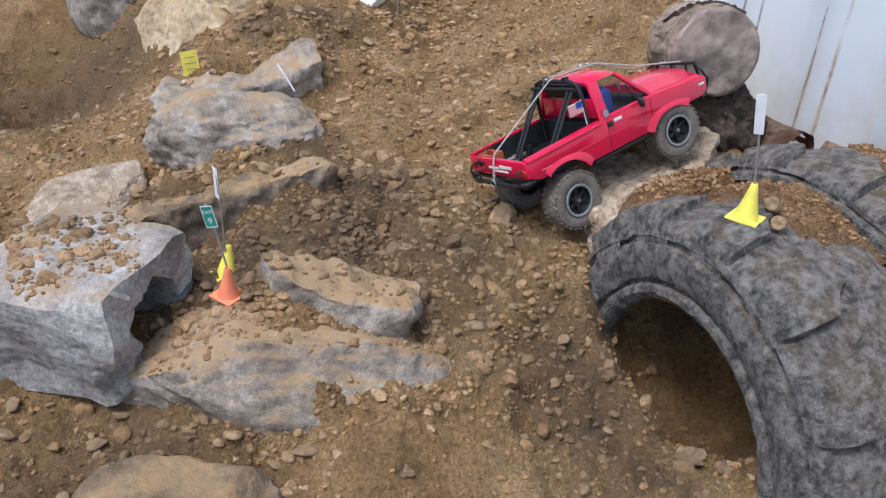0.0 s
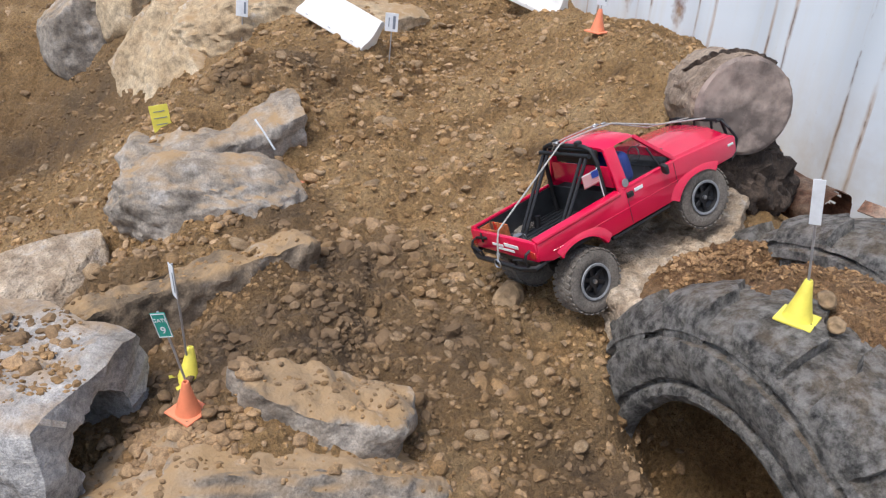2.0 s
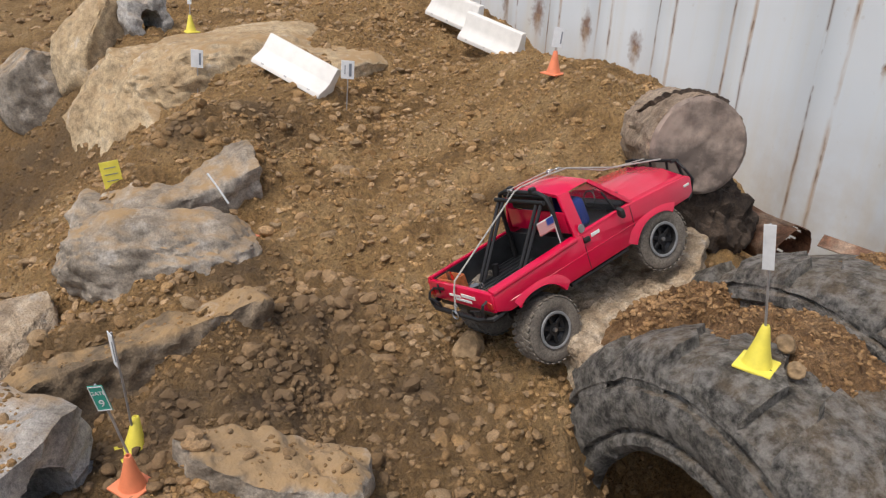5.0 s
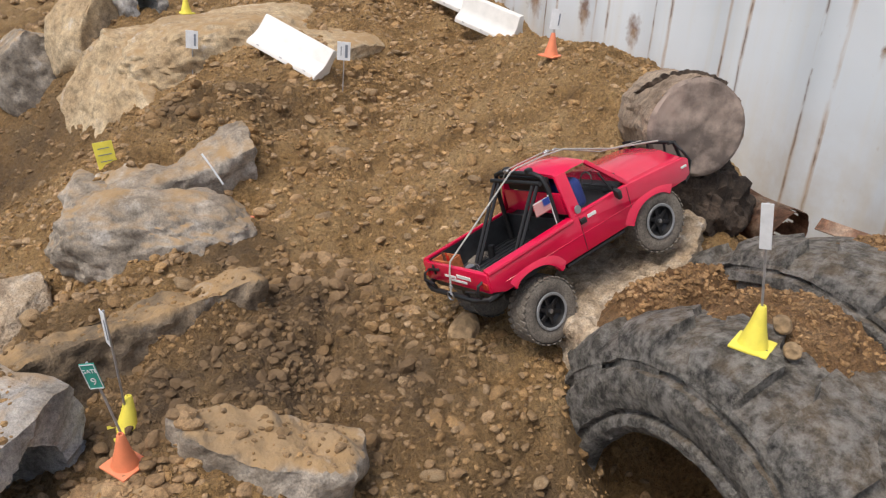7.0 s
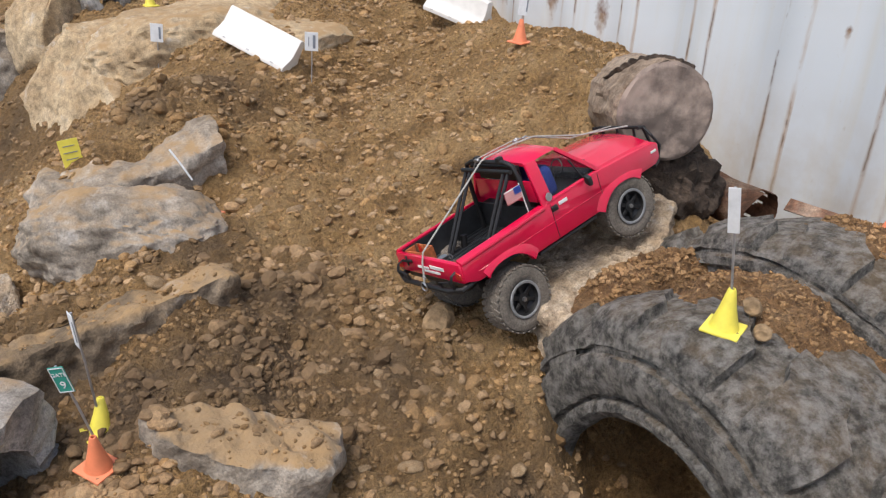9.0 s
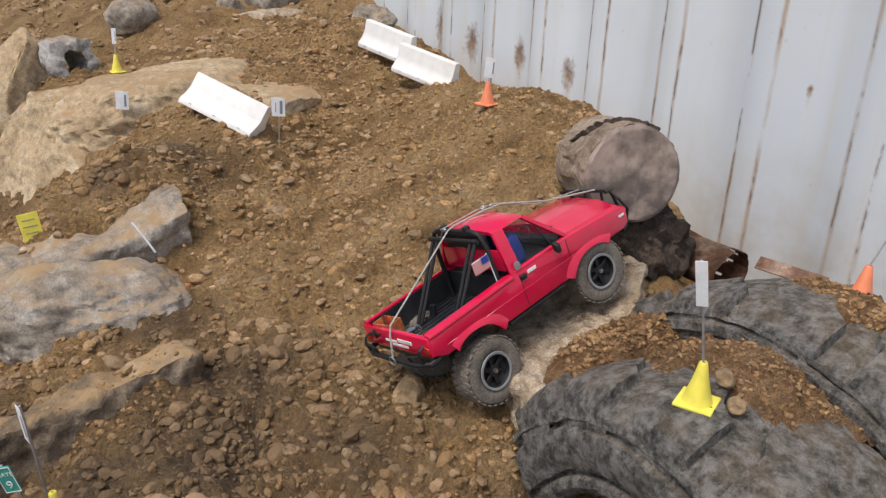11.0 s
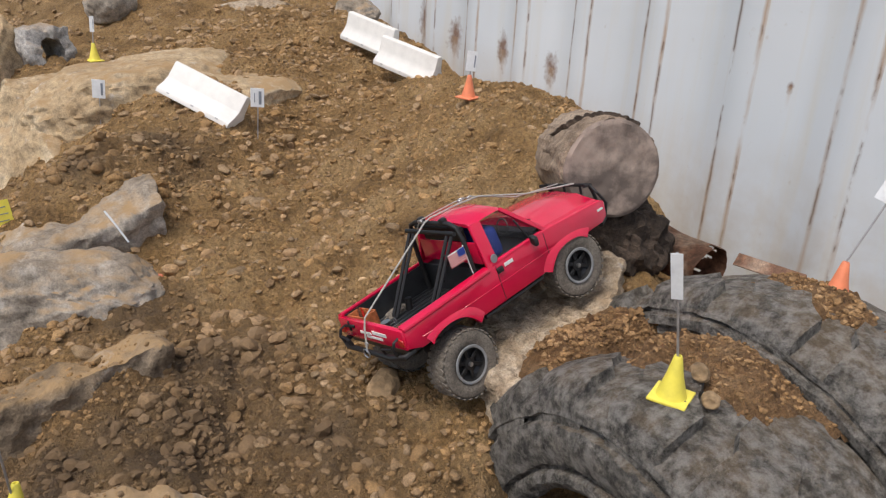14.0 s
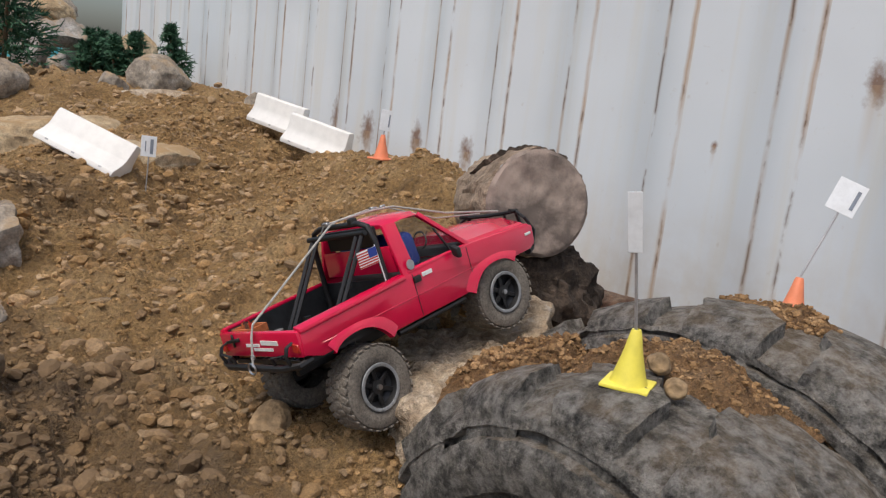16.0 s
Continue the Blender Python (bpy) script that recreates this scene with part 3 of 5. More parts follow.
HEAP_A = heap("soil_heap", 1.185, 1.39, 1.005, 1.37, lambda x, y: min(0.505, on_tyre(1.118, 0.105, 0.405)(x, y)) - 0.012, "loose brown soil piled on the buried tyre")
HEAP_B = heap("soil_heap", 1.46, 1.66, 1.06, 1.37, lambda x, y: on_tyre(1.185, 0.025, 0.52)(x, y) - 0.016, "crumbled soil lying on the large tyre", thick=0.02)
HEAP_C = heap("soil_heap", 1.12, 1.43, 1.34, 1.50, lambda x, y: 0.375 + 0.05 * ease(1.05, 1.35, x), "loose soil between slab and tyres")


# ---- log ----
def end_grain():
    m, t, b = mat("end_grain", 0.85)
    co = t.nodes.new("ShaderNodeTexCoord").outputs["Object"]
    n = node(t, "ShaderNodeTexWave", Scale=26.0, Distortion=2.5, Detail=3.0)
    n.wave_type, n.rings_direction = "RINGS", "Y"
    t.links.new(co, n.inputs["Vector"])
    c = ramp_of(t, n.outputs["Fac"], [(0.0, (0.31, 0.245, 0.205)), (1.0, (0.325, 0.26, 0.22))])
    c = mix(t, ramp_of(t, noise_of(t, 7, 6, 0.65, co), [(0.44, (0, 0, 0)), (0.56, (0.85, 0.85, 0.85))]), c, (0.095, 0.075, 0.065))
    t.links.new(c, b.inputs["Base Color"])
    bump(t, b, noise_of(t, 60, 4, 0.6, co), 0.5, 0.003)
    return m


def make_log(at, rot, r, length, label, seed):
    top = empty("log", pose(*at, *rot), label, "log")
    seg, rings = 96, 40
    off = Vector((seed, 0, 0))
    def shape(a, y):
        q = Vector((math.cos(a), y * 3, math.sin(a)))
        return r * (1 + 0.06 * noise.noise(q * 1.1 + off))
    b = bmesh.new()
    grid = []
    for j in range(rings + 1):
        y = length * j / rings
        row = []
        for i in range(seg):
            a = 2 * math.pi * i / seg
            q = Vector((math.cos(a) * 4, y * 9, math.sin(a) * 4))
            rr = shape(a, y) + 0.006 * fbm(q + off, 3) + 0.003 * noise.noise(q * 4)
            if y < 0.012:
                rr -= 0.004
            row.append(b.verts.new((rr * math.cos(a), y, rr * math.sin(a))))
        grid.append(row)
    for p, q in zip(grid, grid[1:]):
        for i in range(seg):
            b.faces.new((p[i], p[(i + 1) % seg], q[(i + 1) % seg], q[i]))
    part("trunk", b, BARK, top, "weathered bare wood side")
    b = bmesh.new()
    prev, n = None, 14
    for k in range(n + 1):
        f = k / n
        row = [b.verts.new((f * (shape(2 * math.pi * i / seg, 0) - 0.001) * math.cos(2 * math.pi * i / seg), -0.004 + 0.004 * noise.noise(Vector((f * 4 * math.cos(2 * math.pi * i / seg), f * 4 * math.sin(2 * math.pi * i / seg), seed))) * (f < 0.99) + (0.006 if f == 1 else 0), f * (shape(2 * math.pi * i / seg, 0) - 0.001) * math.sin(2 * math.pi * i / seg))) for i in range(seg)] if k else [b.verts.new((0, -0.004, 0))]
        if prev:
            for i in range(seg):
                if len(prev) == 1:
                    b.faces.new((prev[0], row[i], row[(i + 1) % seg]))
                else:
                    b.faces.new((prev[i], prev[(i + 1) % seg], row[(i + 1) % seg], row[i]))
        prev = row
    bmesh.ops.recalc_face_normals(b, faces=b.faces)
    part("cut_end", b, end_grain(), top, "sawn brownish end grain")
    # a ragged lip of bark left along the top
    b = bmesh.new()
    prev = None
    for k in range(60):
        f = k / 59
        a = radians(150 - 95 * f)
        y = 0.13 - 0.115 * f ** 0.7 + 0.012 * noise.noise(Vector((f * 14, seed, 0)))
        rr = shape(a, y) + 0.002
        h, w = 0.006 + 0.006 * noise.noise(Vector((f * 22, 3, seed))), 0.012
        row = [b.verts.new((x * math.cos(a), yy, x * math.sin(a))) for x, yy in ((rr - 0.004, y), (rr + h, y + 0.004), (rr + h * 0.8, y + w), (rr - 0.004, y + w + 0.006))]
        if prev:
            for i in range(3):
                b.faces.new((prev[i], prev[i + 1], row[i + 1], row[i]))
        prev = row
    bmesh.ops.recalc_face_normals(b, faces=b.faces)
    part("bark_edge", b, DARKBARK, top, "dark ragged bark edge")
    return top


DARKBARK = earthy("dark_bark", (0.022, 0.016, 0.012), (0.05, 0.036, 0.027), (0.11, 0.08, 0.06), 30.0, 150.0, 0.95, 0.005)
make_log((1.512, 1.69, 0.622), (-9, 0, -20), 0.102, 0.20, "sawn weathered log jutting from the soil bank", 2.0)


# ---- rusted scrap below the log ----
RUST = earthy("rusty_steel", (0.06, 0.03, 0.018), (0.17, 0.085, 0.05), (0.33, 0.25, 0.19), 14.0, 70.0, 0.75, 0.003)


def scrap_pipe(at, rot, r, length, label):
    """A crushed, rusted-through pipe with torn holes."""
    b = bmesh.new()
    seg, rings = 56, 44
    grid = []
    for j in range(rings + 1):
        y = length * j / rings
        row = []
        for i in range(seg):
            a = 2 * math.pi * i / seg
            q = Vector((math.cos(a) * 1.5, y * 8, math.sin(a) * 1.5))
            rr = r * (1 + 0.18 * noise.noise(q) + 0.05 * noise.noise(q * 4))
            row.append(b.verts.new((rr * math.cos(a), y, rr * math.sin(a) * 0.8)))
        grid.append(row)
    for j in range(rings):
        for i in range(seg):
            a = 2 * math.pi * i / seg
            q = Vector((math.cos(a) * 2.2, length * j / rings * 13, math.sin(a) * 2.2))
            if noise.noise(q + Vector((3, 1, 7))) > 0.42 and j < 34:
                continue
            b.faces.new((grid[j][i], grid[j][(i + 1) % seg], grid[j + 1][(i + 1) % seg], grid[j + 1][i]))
    bmesh.ops.solidify(b, geom=b.faces[:], thickness=0.004)
    ob = part("scrap_pipe", b, RUST)
    ob.matrix_basis = pose(*at, *rot)
    return tagged(ob, label, "scrap metal")


scrap_pipe((1.755, 1.60, 0.392), (0, 0, 4), 0.058, 0.30, "crushed rusted pipe with torn holes under the log")
tagged(part("scrap_sheet", box(0.004, 0.15, 0.032, bevel=0.001), RUST, m=pose(1.84, 1.52, 0.41, 0, 50, 16)), "bent rusted steel strip against the wall", "scrap metal")
stump = part("rotten_wood", rock_mesh(61, (0.12, 0.085, 0.115), 9, 0.16, 5, None, 0.75), DARKBARK)
stump.matrix_basis = pose(1.585, 1.735, 0.43, 0, 20, -30)
tagged(stump, "dark rotten chunk of wood beneath the log", "wood")


# ---- the crawler truck ----
GLASS_M, _t, _b = mat("tinted_window", 0.08)
_b.inputs["Base Color"].default_value = (0.02, 0.022, 0.026, 1)
_b.inputs["Alpha"].default_value = 0.28
LINER = plain("bed_liner", (0.022, 0.024, 0.027), 0.36, 0.0, 0.3, 60.0)
DUSTTYRE = earthy("dusty_small_tyre", (0.11, 0.096, 0.08), (0.165, 0.145, 0.122), (0.22, 0.198, 0.168), 40.0, 300.0, 0.9, 0.001)
CHROME = plain("steel", (0.45, 0.45, 0.46), 0.3, 0.9)
RINGS = plain("dusty_grey_ring", (0.30, 0.31, 0.32), 0.5, 0.3)
BLUE = plain("blue_cloth", (0.02, 0.05, 0.28), 0.8)
CORD = plain("grey_cord", (0.42, 0.41, 0.38), 0.8, 0.0, 0.2, 300.0)
BROWN = plain("brown_leather", (0.13, 0.05, 0.03), 0.6)
WOODY = plain("orange_wood", (0.50, 0.15, 0.05), 0.65, 0.0, 0.3, 80.0)
STICKER = plain("white_sticker", (0.8, 0.8, 0.8), 0.4)
REDDOT = plain("red_lens", (0.5, 0.03, 0.02), 0.25)
LAMP = plain("clear_lens", (0.7, 0.72, 0.72), 0.15)

HEADING, CLIMB, LEANING = radians(13.2), radians(14.0), radians(-17.0)
XH = Vector((math.cos(HEADING) * math.cos(CLIMB), math.sin(HEADING) * math.cos(CLIMB), math.sin(CLIMB)))
_l = Vector((0, 0, 1)).cross(XH).normalized()
_u = XH.cross(_l)
YH = _l * math.cos(LEANING) + _u * math.sin(LEANING)
ZH = XH.cross(YH)
_o = Vector((1.029, 1.570, 0.387))
TRUCK = Matrix(((XH.x, YH.x, ZH.x, _o.x), (XH.y, YH.y, ZH.y, _o.y), (XH.z, YH.z, ZH.z, _o.z), (0, 0, 0, 1))) @ Matrix.Scale(1.035, 4)


def soft(bm, w, seg=2, angle=30):
    """Rounds the sharp edges of a bmesh."""
    bm.normal_update()
    es = [e for e in bm.edges if len(e.link_faces) == 2 and e.calc_face_angle(0) > radians(angle)]
    bmesh.ops.bevel(bm, geom=es, offset=w, segments=seg, affect="EDGES", profile=0.5, clamp_overlap=True)
    return bm


def loft(sections, bm=None):
    """Joins closed rings of equal length and caps both ends."""
    b = bmesh.new()
    rings = [[b.verts.new(p) for p in s] for s in sections]
    n = len(rings[0])
    for a, c in zip(rings, rings[1:]):
        for i in range(n):
            b.faces.new((a[i], a[(i + 1) % n], c[(i + 1) % n], c[i]))
    b.faces.new(rings[0])
    b.faces.new(rings[-1])
    bmesh.ops.recalc_face_normals(b, faces=b.faces)
    return merge(bm, b)


def arch(cx, r, a0, a1, n=14):
    return [(cx + r * math.cos(radians(a0 + (a1 - a0) * i / n)), -0.004 + r * math.sin(radians(a0 + (a1 - a0) * i / n))) for i in range(n + 1)]


def build_wheel(parent, x, y, z, side, steer=0.0):
    """One wheel with lugged tyre, beadlock rim and hub; side is -1 on the right."""
    hub = new("wheel")
    hub.parent = parent
    hub.matrix_basis = pose(x, y, z, 0, 0, steer)
    w = 0.044
    prof = [(0.030, -w * 0.42), (0.036, -w * 0.5), (0.046, -w * 0.52), (0.0535, -w * 0.48), (0.057, -w * 0.36), (0.0575, 0), (0.057, w * 0.36), (0.0535, w * 0.48), (0.046, w * 0.52), (0.036, w * 0.5), (0.030, w * 0.42)]
    part("tyre", lathe(prof, 72, "Y"), DUSTTYRE, hub, "dusty lugged rubber tyre")
    rnd = random.Random(int(x * 100) + side)
    b = bmesh.new()
    for k in range(30):
        for row in (-1, 0, 1):
            a = 2 * math.pi * (k + 0.5 * (row == 0)) / 30
            m = Matrix.Rotation(a, 4, "Y") @ Matrix.Translation((0, row * 0.0155, 0.0570)) @ Matrix.Rotation(radians(18 * row + rnd.uniform(-3, 3)), 4, "Z")
            box(0.0085, 0.0125, 0.0028, bevel=0.0010, seg=1, bm=b, rot=m)
    tagged(part("tread", b, DUSTTYRE, hub), kind="stuff")
    o = side
    b = lathe([(0.031, o * w * 0.36), (0.0315, o * w * 0.50), (0.0285, o * w * 0.52), (0.0275, o * w * 0.47), (0.026, o * w * 0.30), (0.020, o * w * 0.22), (0.012, o * w * 0.25), (0.010, o * w * 0.40), (0.0, o * w * 0.42)], 40, "Y")
    for k in range(6):
        a = 2 * math.pi * k / 6
        box(0.007, 0.004, 0.018, bevel=0.001, seg=1, bm=b, rot=Matrix.Rotation(a, 4, "Y") @ Matrix.Translation((0, o * w * 0.33, 0.018)))
    rim = part("rim", b, BLACK, hub, "black rim")
    b = lathe([(0.0275, o * w * 0.525), (0.0290, o * w * 0.545), (0.0318, o * w * 0.545), (0.0325, o * w * 0.50)], 40, "Y")
    for k in range(20):
        a = 2 * math.pi * k / 20
        box(0.0018, 0.002, 0.0018, bm=b, rot=Matrix.Rotation(a, 4, "Y") @ Matrix.Translation((0, o * w * 0.54, 0.0296)))
    part("beadlock_ring", b, RINGS, rim, "grey ring with bolts")
    part("hub_nut", lathe([(0.004, o * w * 0.40), (0.004, o * w * 0.50), (0, o * w * 0.51)], 6, "Y"), CHROME, rim)


def build_truck():
    t = empty("toy_truck", TRUCK, "red remote-controlled pickup truck climbing onto a pale stone slab", "toy truck")
    W = 0.090
    # sides with wheel arches
    right = [(-0.097, 0.062), (-0.070, 0.050)] + arch(0.0, 0.068, 127, 34) + [(0.070, 0.034), (0.218, 0.034)] + arch(0.29, 0.069, 146, 54) + [(0.372, 0.052), (0.386, 0.060), (0.388, 0.104), (0.375, 0.110), (0.245, 0.120), (0.110, 0.118), (0.108, 0.113), (-0.095, 0.113)]
    for s in (-1, 1):
        b = extrude(right, s * W, s * (W - 0.006))
        part("side_panel", soft(b, 0.0022, 2), RED, t)
        # pressed line along the flank
        part("crease", soft(box(0.33, 0.002, 0.004, (0.10, s * (W - 0.0004), 0.072)), 0.001, 1), RED, t)
        for cx, r, a0, a1 in ((0.0, 0.068, 130, 31), (0.29, 0.069, 150, 50)):
            b = bmesh.new()
            prev = None
            for i in range(25):
                a = radians(a0 + (a1 - a0) * i / 24)
                row = []
                for rr, yy in ((r + 0.020, W - 0.0012), (r + 0.012, W + 0.0012), (r + 0.004, W + 0.0038), (r - 0.002, W + 0.0042), (r - 0.003, W - 0.004)):
                    row.append(b.verts.new((cx + rr * math.cos(a), s * yy, -0.004 + rr * math.sin(a))))
                if prev:
                    for k in range(4):
                        b.faces.new((prev[k], prev[k + 1], row[k + 1], row[k]))
                prev = row
            bmesh.ops.recalc_face_normals(b, faces=b.faces)
            part("fender_flare", b, RED, t)
        # bed: rail and inner liner
        part("bed_rail", soft(box(0.204, 0.013, 0.007, (0.007, s * (W - 0.005), 0.1135)), 0.0025, 2), RED, t)
        part("liner_wall", box(0.196, 0.003, 0.062, (0.008, s * (W - 0.0135), 0.080)), LINER, t)
    # bed floor, ribbed
    floor = part("bed_floor", box(0.196, 0.156, 0.006, (0.008, 0, 0.048)), LINER, t, "black ribbed bed liner")
    for k in range(13):
        part("rib", box(0.19, 0.005, 0.003, (0.008, -0.072 + 0.012 * k, 0.0518), 0.001, 1), LINER, floor)
    part("liner_front", box(0.003, 0.156, 0.062, (0.106, 0, 0.08)), LINER, t)
    gate = part("tailgate", soft(box(0.010, 2 * W - 0.004, 0.054, (-0.094, 0, 0.086)), 0.003, 2), RED, t)
    for y, z, w, h in ((0.012, 0.083, 0.030, 0.006), (-0.026, 0.088, 0.036, 0.008), (-0.010, 0.074, 0.042, 0.006)):
        part("lettering_bar", box(0.0012, w, h, (-0.0996, y, z)), STICKER, gate, "white illegible lettering")
    part("gate_latch", soft(box(0.004, 0.030, 0.006, (-0.1, 0.055, 0.094)), 0.001, 1), BLACK, gate)
    part("latch_strap", soft(box(0.003, 0.004, 0.024, (-0.1, 0.055, 0.092)), 0.001, 1), BLACK, gate)
    for s in (-1, 1):
        part("tail_light", soft(box(0.005, 0.012, 0.024, (-0.0985, s * 0.080, 0.082)), 0.001, 1), REDDOT, t)
    # bonnet, cowl and nose
    def ring(x, w, z, zl, d=0.008):
        w -= 0.0012
        return [(x, -w, zl), (x, -w, z - d), (x, -w + d * 0.6, z - d * 0.25), (x, -w * 0.62, z), (x, -w * 0.55, z + 0.0025), (x, 0, z + 0.0045), (x, w * 0.55, z + 0.0025), (x, w * 0.62, z), (x, w - d * 0.6, z - d * 0.25), (x, w, z - d), (x, w, zl)]
    b = loft([ring(0.250, W, 0.1245, 0.095), ring(0.270, W, 0.1235, 0.095), ring(0.33, W - 0.001, 0.1195, 0.095), ring(0.372, W - 0.003, 0.114, 0.092), ring(0.386, W - 0.006, 0.105, 0.09), ring(0.389, W - 0.008, 0.098, 0.088)])
    part("bonnet", b, RED, t)
    b = box(0.006, 0.16, 0.034, (0.387, 0, 0.081), 0.002, 2)
    for k in range(5):
        box(0.003, 0.10, 0.002, (0.391, 0, 0.070 + 0.0055 * k), bm=b)
    part("grille", b, BLACK, t)
    for s in (-1, 1):
        part("headlight", soft(box(0.006, 0.026, 0.018, (0.390, s * 0.064, 0.082)), 0.002, 2), LAMP, t)
        part("marker_light", soft(box(0.014, 0.002, 0.006, (0.372, s * (W + 0.0006), 0.092)), 0.0005, 1), LAMP, t)
    # cab
    zb, zr, wr = 0.118, 0.181, 0.070
    b = loft([[(0.116, -wr, zr - 0.006), (0.116, -wr + 0.006, zr - 0.001), (0.116, 0, zr + 0.0035), (0.116, wr - 0.006, zr - 0.001), (0.116, wr, zr - 0.006)],
              [(0.124, -wr - 0.002, zr - 0.004), (0.124, -wr + 0.007, zr + 0.002), (0.124, 0, zr + 0.006), (0.124, wr - 0.007, zr + 0.002), (0.124, wr + 0.002, zr - 0.004)],
              [(0.15, -wr - 0.002, zr - 0.003), (0.15, -wr + 0.007, zr + 0.004), (0.15, 0, zr + 0.008), (0.15, wr - 0.007, zr + 0.004), (0.15, wr + 0.002, zr - 0.003)],
              [(0.180, -wr - 0.001, zr - 0.004), (0.180, -wr + 0.007, zr + 0.002), (0.180, 0, zr + 0.006), (0.180, wr - 0.007, zr + 0.002), (0.180, wr + 0.001, zr - 0.004)],
              [(0.191, -wr + 0.001, zr - 0.009), (0.191, -wr + 0.008, zr - 0.004), (0.191, 0, zr), (0.191, wr - 0.008, zr - 0.004), (0.191, wr - 0.001, zr - 0.009)]])
    part("roof", b, RED, t)
    for s in (-1, 1):
        def bar(p, q, w, d):
            p, q = Vector(p), Vector(q)
            n = Vector((0, s, 0.3)).normalized()
            u = (q - p).cross(n).normalized() * w
            n = n * d
            return loft([[v + u - n, v + u + n, v - u + n, v - u - n] for v in (p, q)])
        part("rear_pillar", soft(bar((0.120, s * (W - 0.003), zb - 0.004), (0.126, s * (wr - 0.001), zr - 0.003), 0.0125, 0.003), 0.0015), RED, t)
        part("front_pillar", soft(bar((0.251, s * (W - 0.004), zb - 0.002), (0.186, s * (wr - 0.001), zr - 0.005), 0.0035, 0.003), 0.001), RED, t)
        part("quarter_bar", soft(bar((0.212, s * (W - 0.003), zb), (0.200, s * (wr + 0.009), zb + 0.036), 0.0014, 0.0015), 0.0004), BLACK, t)
        b = bmesh.new()
        vs = [b.verts.new(v) for v in ((0.128, s * (W - 0.005), zb - 0.002), (0.250, s * (W - 0.006), zb - 0.002), (0.187, s * (wr - 0.003), zr - 0.006), (0.132, s * (wr - 0.003), zr - 0.006))]
        b.faces.new(vs)
        part("side_window", b, GLASS_M, t, "dark tinted side window").visible_shadow = False
        part("door_sill", soft(box(0.125, 0.006, 0.006, (0.178, s * (W - 0.003), zb)), 0.002), RED, t)
        # door seams, handle, mirror
        for x, z, h in ((0.122, 0.076, 0.078), (0.240, 0.078, 0.078)):
            part("door_seam", box(0.0009, 0.0008, h, (x, s * (W + 0.0002), z)), BLACK, t)
        part("door_handle", soft(box(0.014, 0.004, 0.0085, (0.128, s * (W + 0.0015), 0.106)), 0.001), BLACK, t)
        mir = part("mirror", soft(box(0.010, 0.012, 0.016, (0.208, s * (W + 0.010), 0.124)), 0.003), BLACK, t)
        part("mirror_arm", tube([(0.212, s * (W - 0.003), 0.121), (0.209, s * (W + 0.008), 0.122)], 0.0018), BLACK, mir)
    part("door_sticker", box(0.020, 0.0008, 0.0055, (0.150, -W - 0.0006, 0.108)), STICKER, t, "small white sticker")
    b = lathe([(0.0, 0.0006), (0.007, 0.0006), (0.007, -0.0006), (0.0, -0.0006)], 24, "Y")
    part("round_sticker", b, CHROME, t, "round pale sticker", m=Matrix.Translation((0.124, -W - 0.0004, 0.128)) )
    b = bmesh.new()
    b.faces.new([b.verts.new(v) for v in ((0.254, -0.082, zb + 0.004), (0.254, 0.082, zb + 0.004), (0.190, wr - 0.004, zr - 0.006), (0.190, -wr + 0.004, zr - 0.006))])
    part("windscreen", b, GLASS_M, t, "clear tinted windscreen").visible_shadow = False
    for s, y in ((1, -0.03), (-1, 0.02)):
        part("wiper", tube([(0.258, y, zb + 0.0055), (0.246, y - 0.03, zb + 0.0135), (0.238, y - 0.045, zb + 0.0205)], 0.0008, 6), BLACK, t)
    part("cab_rear", soft(box(0.004, 0.150, 0.036, (0.113, 0, 0.135)), 0.001), RED, t)
    part("rear_window", box(0.003, 0.11, 0.022, (0.1122, 0, 0.164)), BLACK, t, "black rear window")
    part("seat", soft(box(0.034, 0.146, 0.052, (0.152, 0, 0.134)), 0.012, 3), BLUE, t, "blue seat back")
    part("cab_floor", box(0.125, 0.166, 0.003, (0.178, 0, 0.104)), BLACK, t)
    part("dashboard", soft(box(0.022, 0.156, 0.014, (0.236, 0, 0.114)), 0.004), BLACK, t)
    part("steering_wheel", lathe([(0.012, 0), (0.0135, 0.0012), (0.015, 0), (0.0135, -0.0012)], 24, "X", closed=True), BLACK, t, m=pose(0.208, -0.035, 0.132, 0, 25, 0))
    # roll bar with twin braces
    b = tube([(0.095, -0.070, 0.052), (0.095, -0.070, 0.165), (0.096, -0.062, 0.184), (0.096, -0.045, 0.190), (0.096, 0.045, 0.190), (0.096, 0.062, 0.184), (0.095, 0.070, 0.165), (0.095, 0.070, 0.052)], 0.0042, 10)
    tube([(0.086, -0.066, 0.178), (0.086, 0.066, 0.178)], 0.0038, 10, b)
    tube([(0.105, -0.062, 0.178), (0.105, 0.062, 0.178)], 0.0038, 10, b)
    part("roll_bar", b, BLACK, t, "black tube roll bar")
    for s in (-1, 1):
        b = tube([(0.090, s * 0.058, 0.180), (-0.005, s * 0.052, 0.054)], 0.0032, 8)
        tube([(0.090, s * 0.046, 0.180), (-0.005, s * 0.042, 0.054)], 0.0032, 8, b)
        for f in (0.25, 0.5, 0.75):
            x, z = 0.090 - 0.095 * f, 0.180 - 0.126 * f
            tube([(x, s * (0.058 - 0.006 * f), z), (x, s * (0.046 - 0.004 * f), z)], 0.0022, 6, b)
        part("brace", b, BLACK, t)
        part("bed_light", soft(box(0.012, 0.012, 0.012, (0.098, s * 0.030, 0.193)), 0.003), BLACK, t)
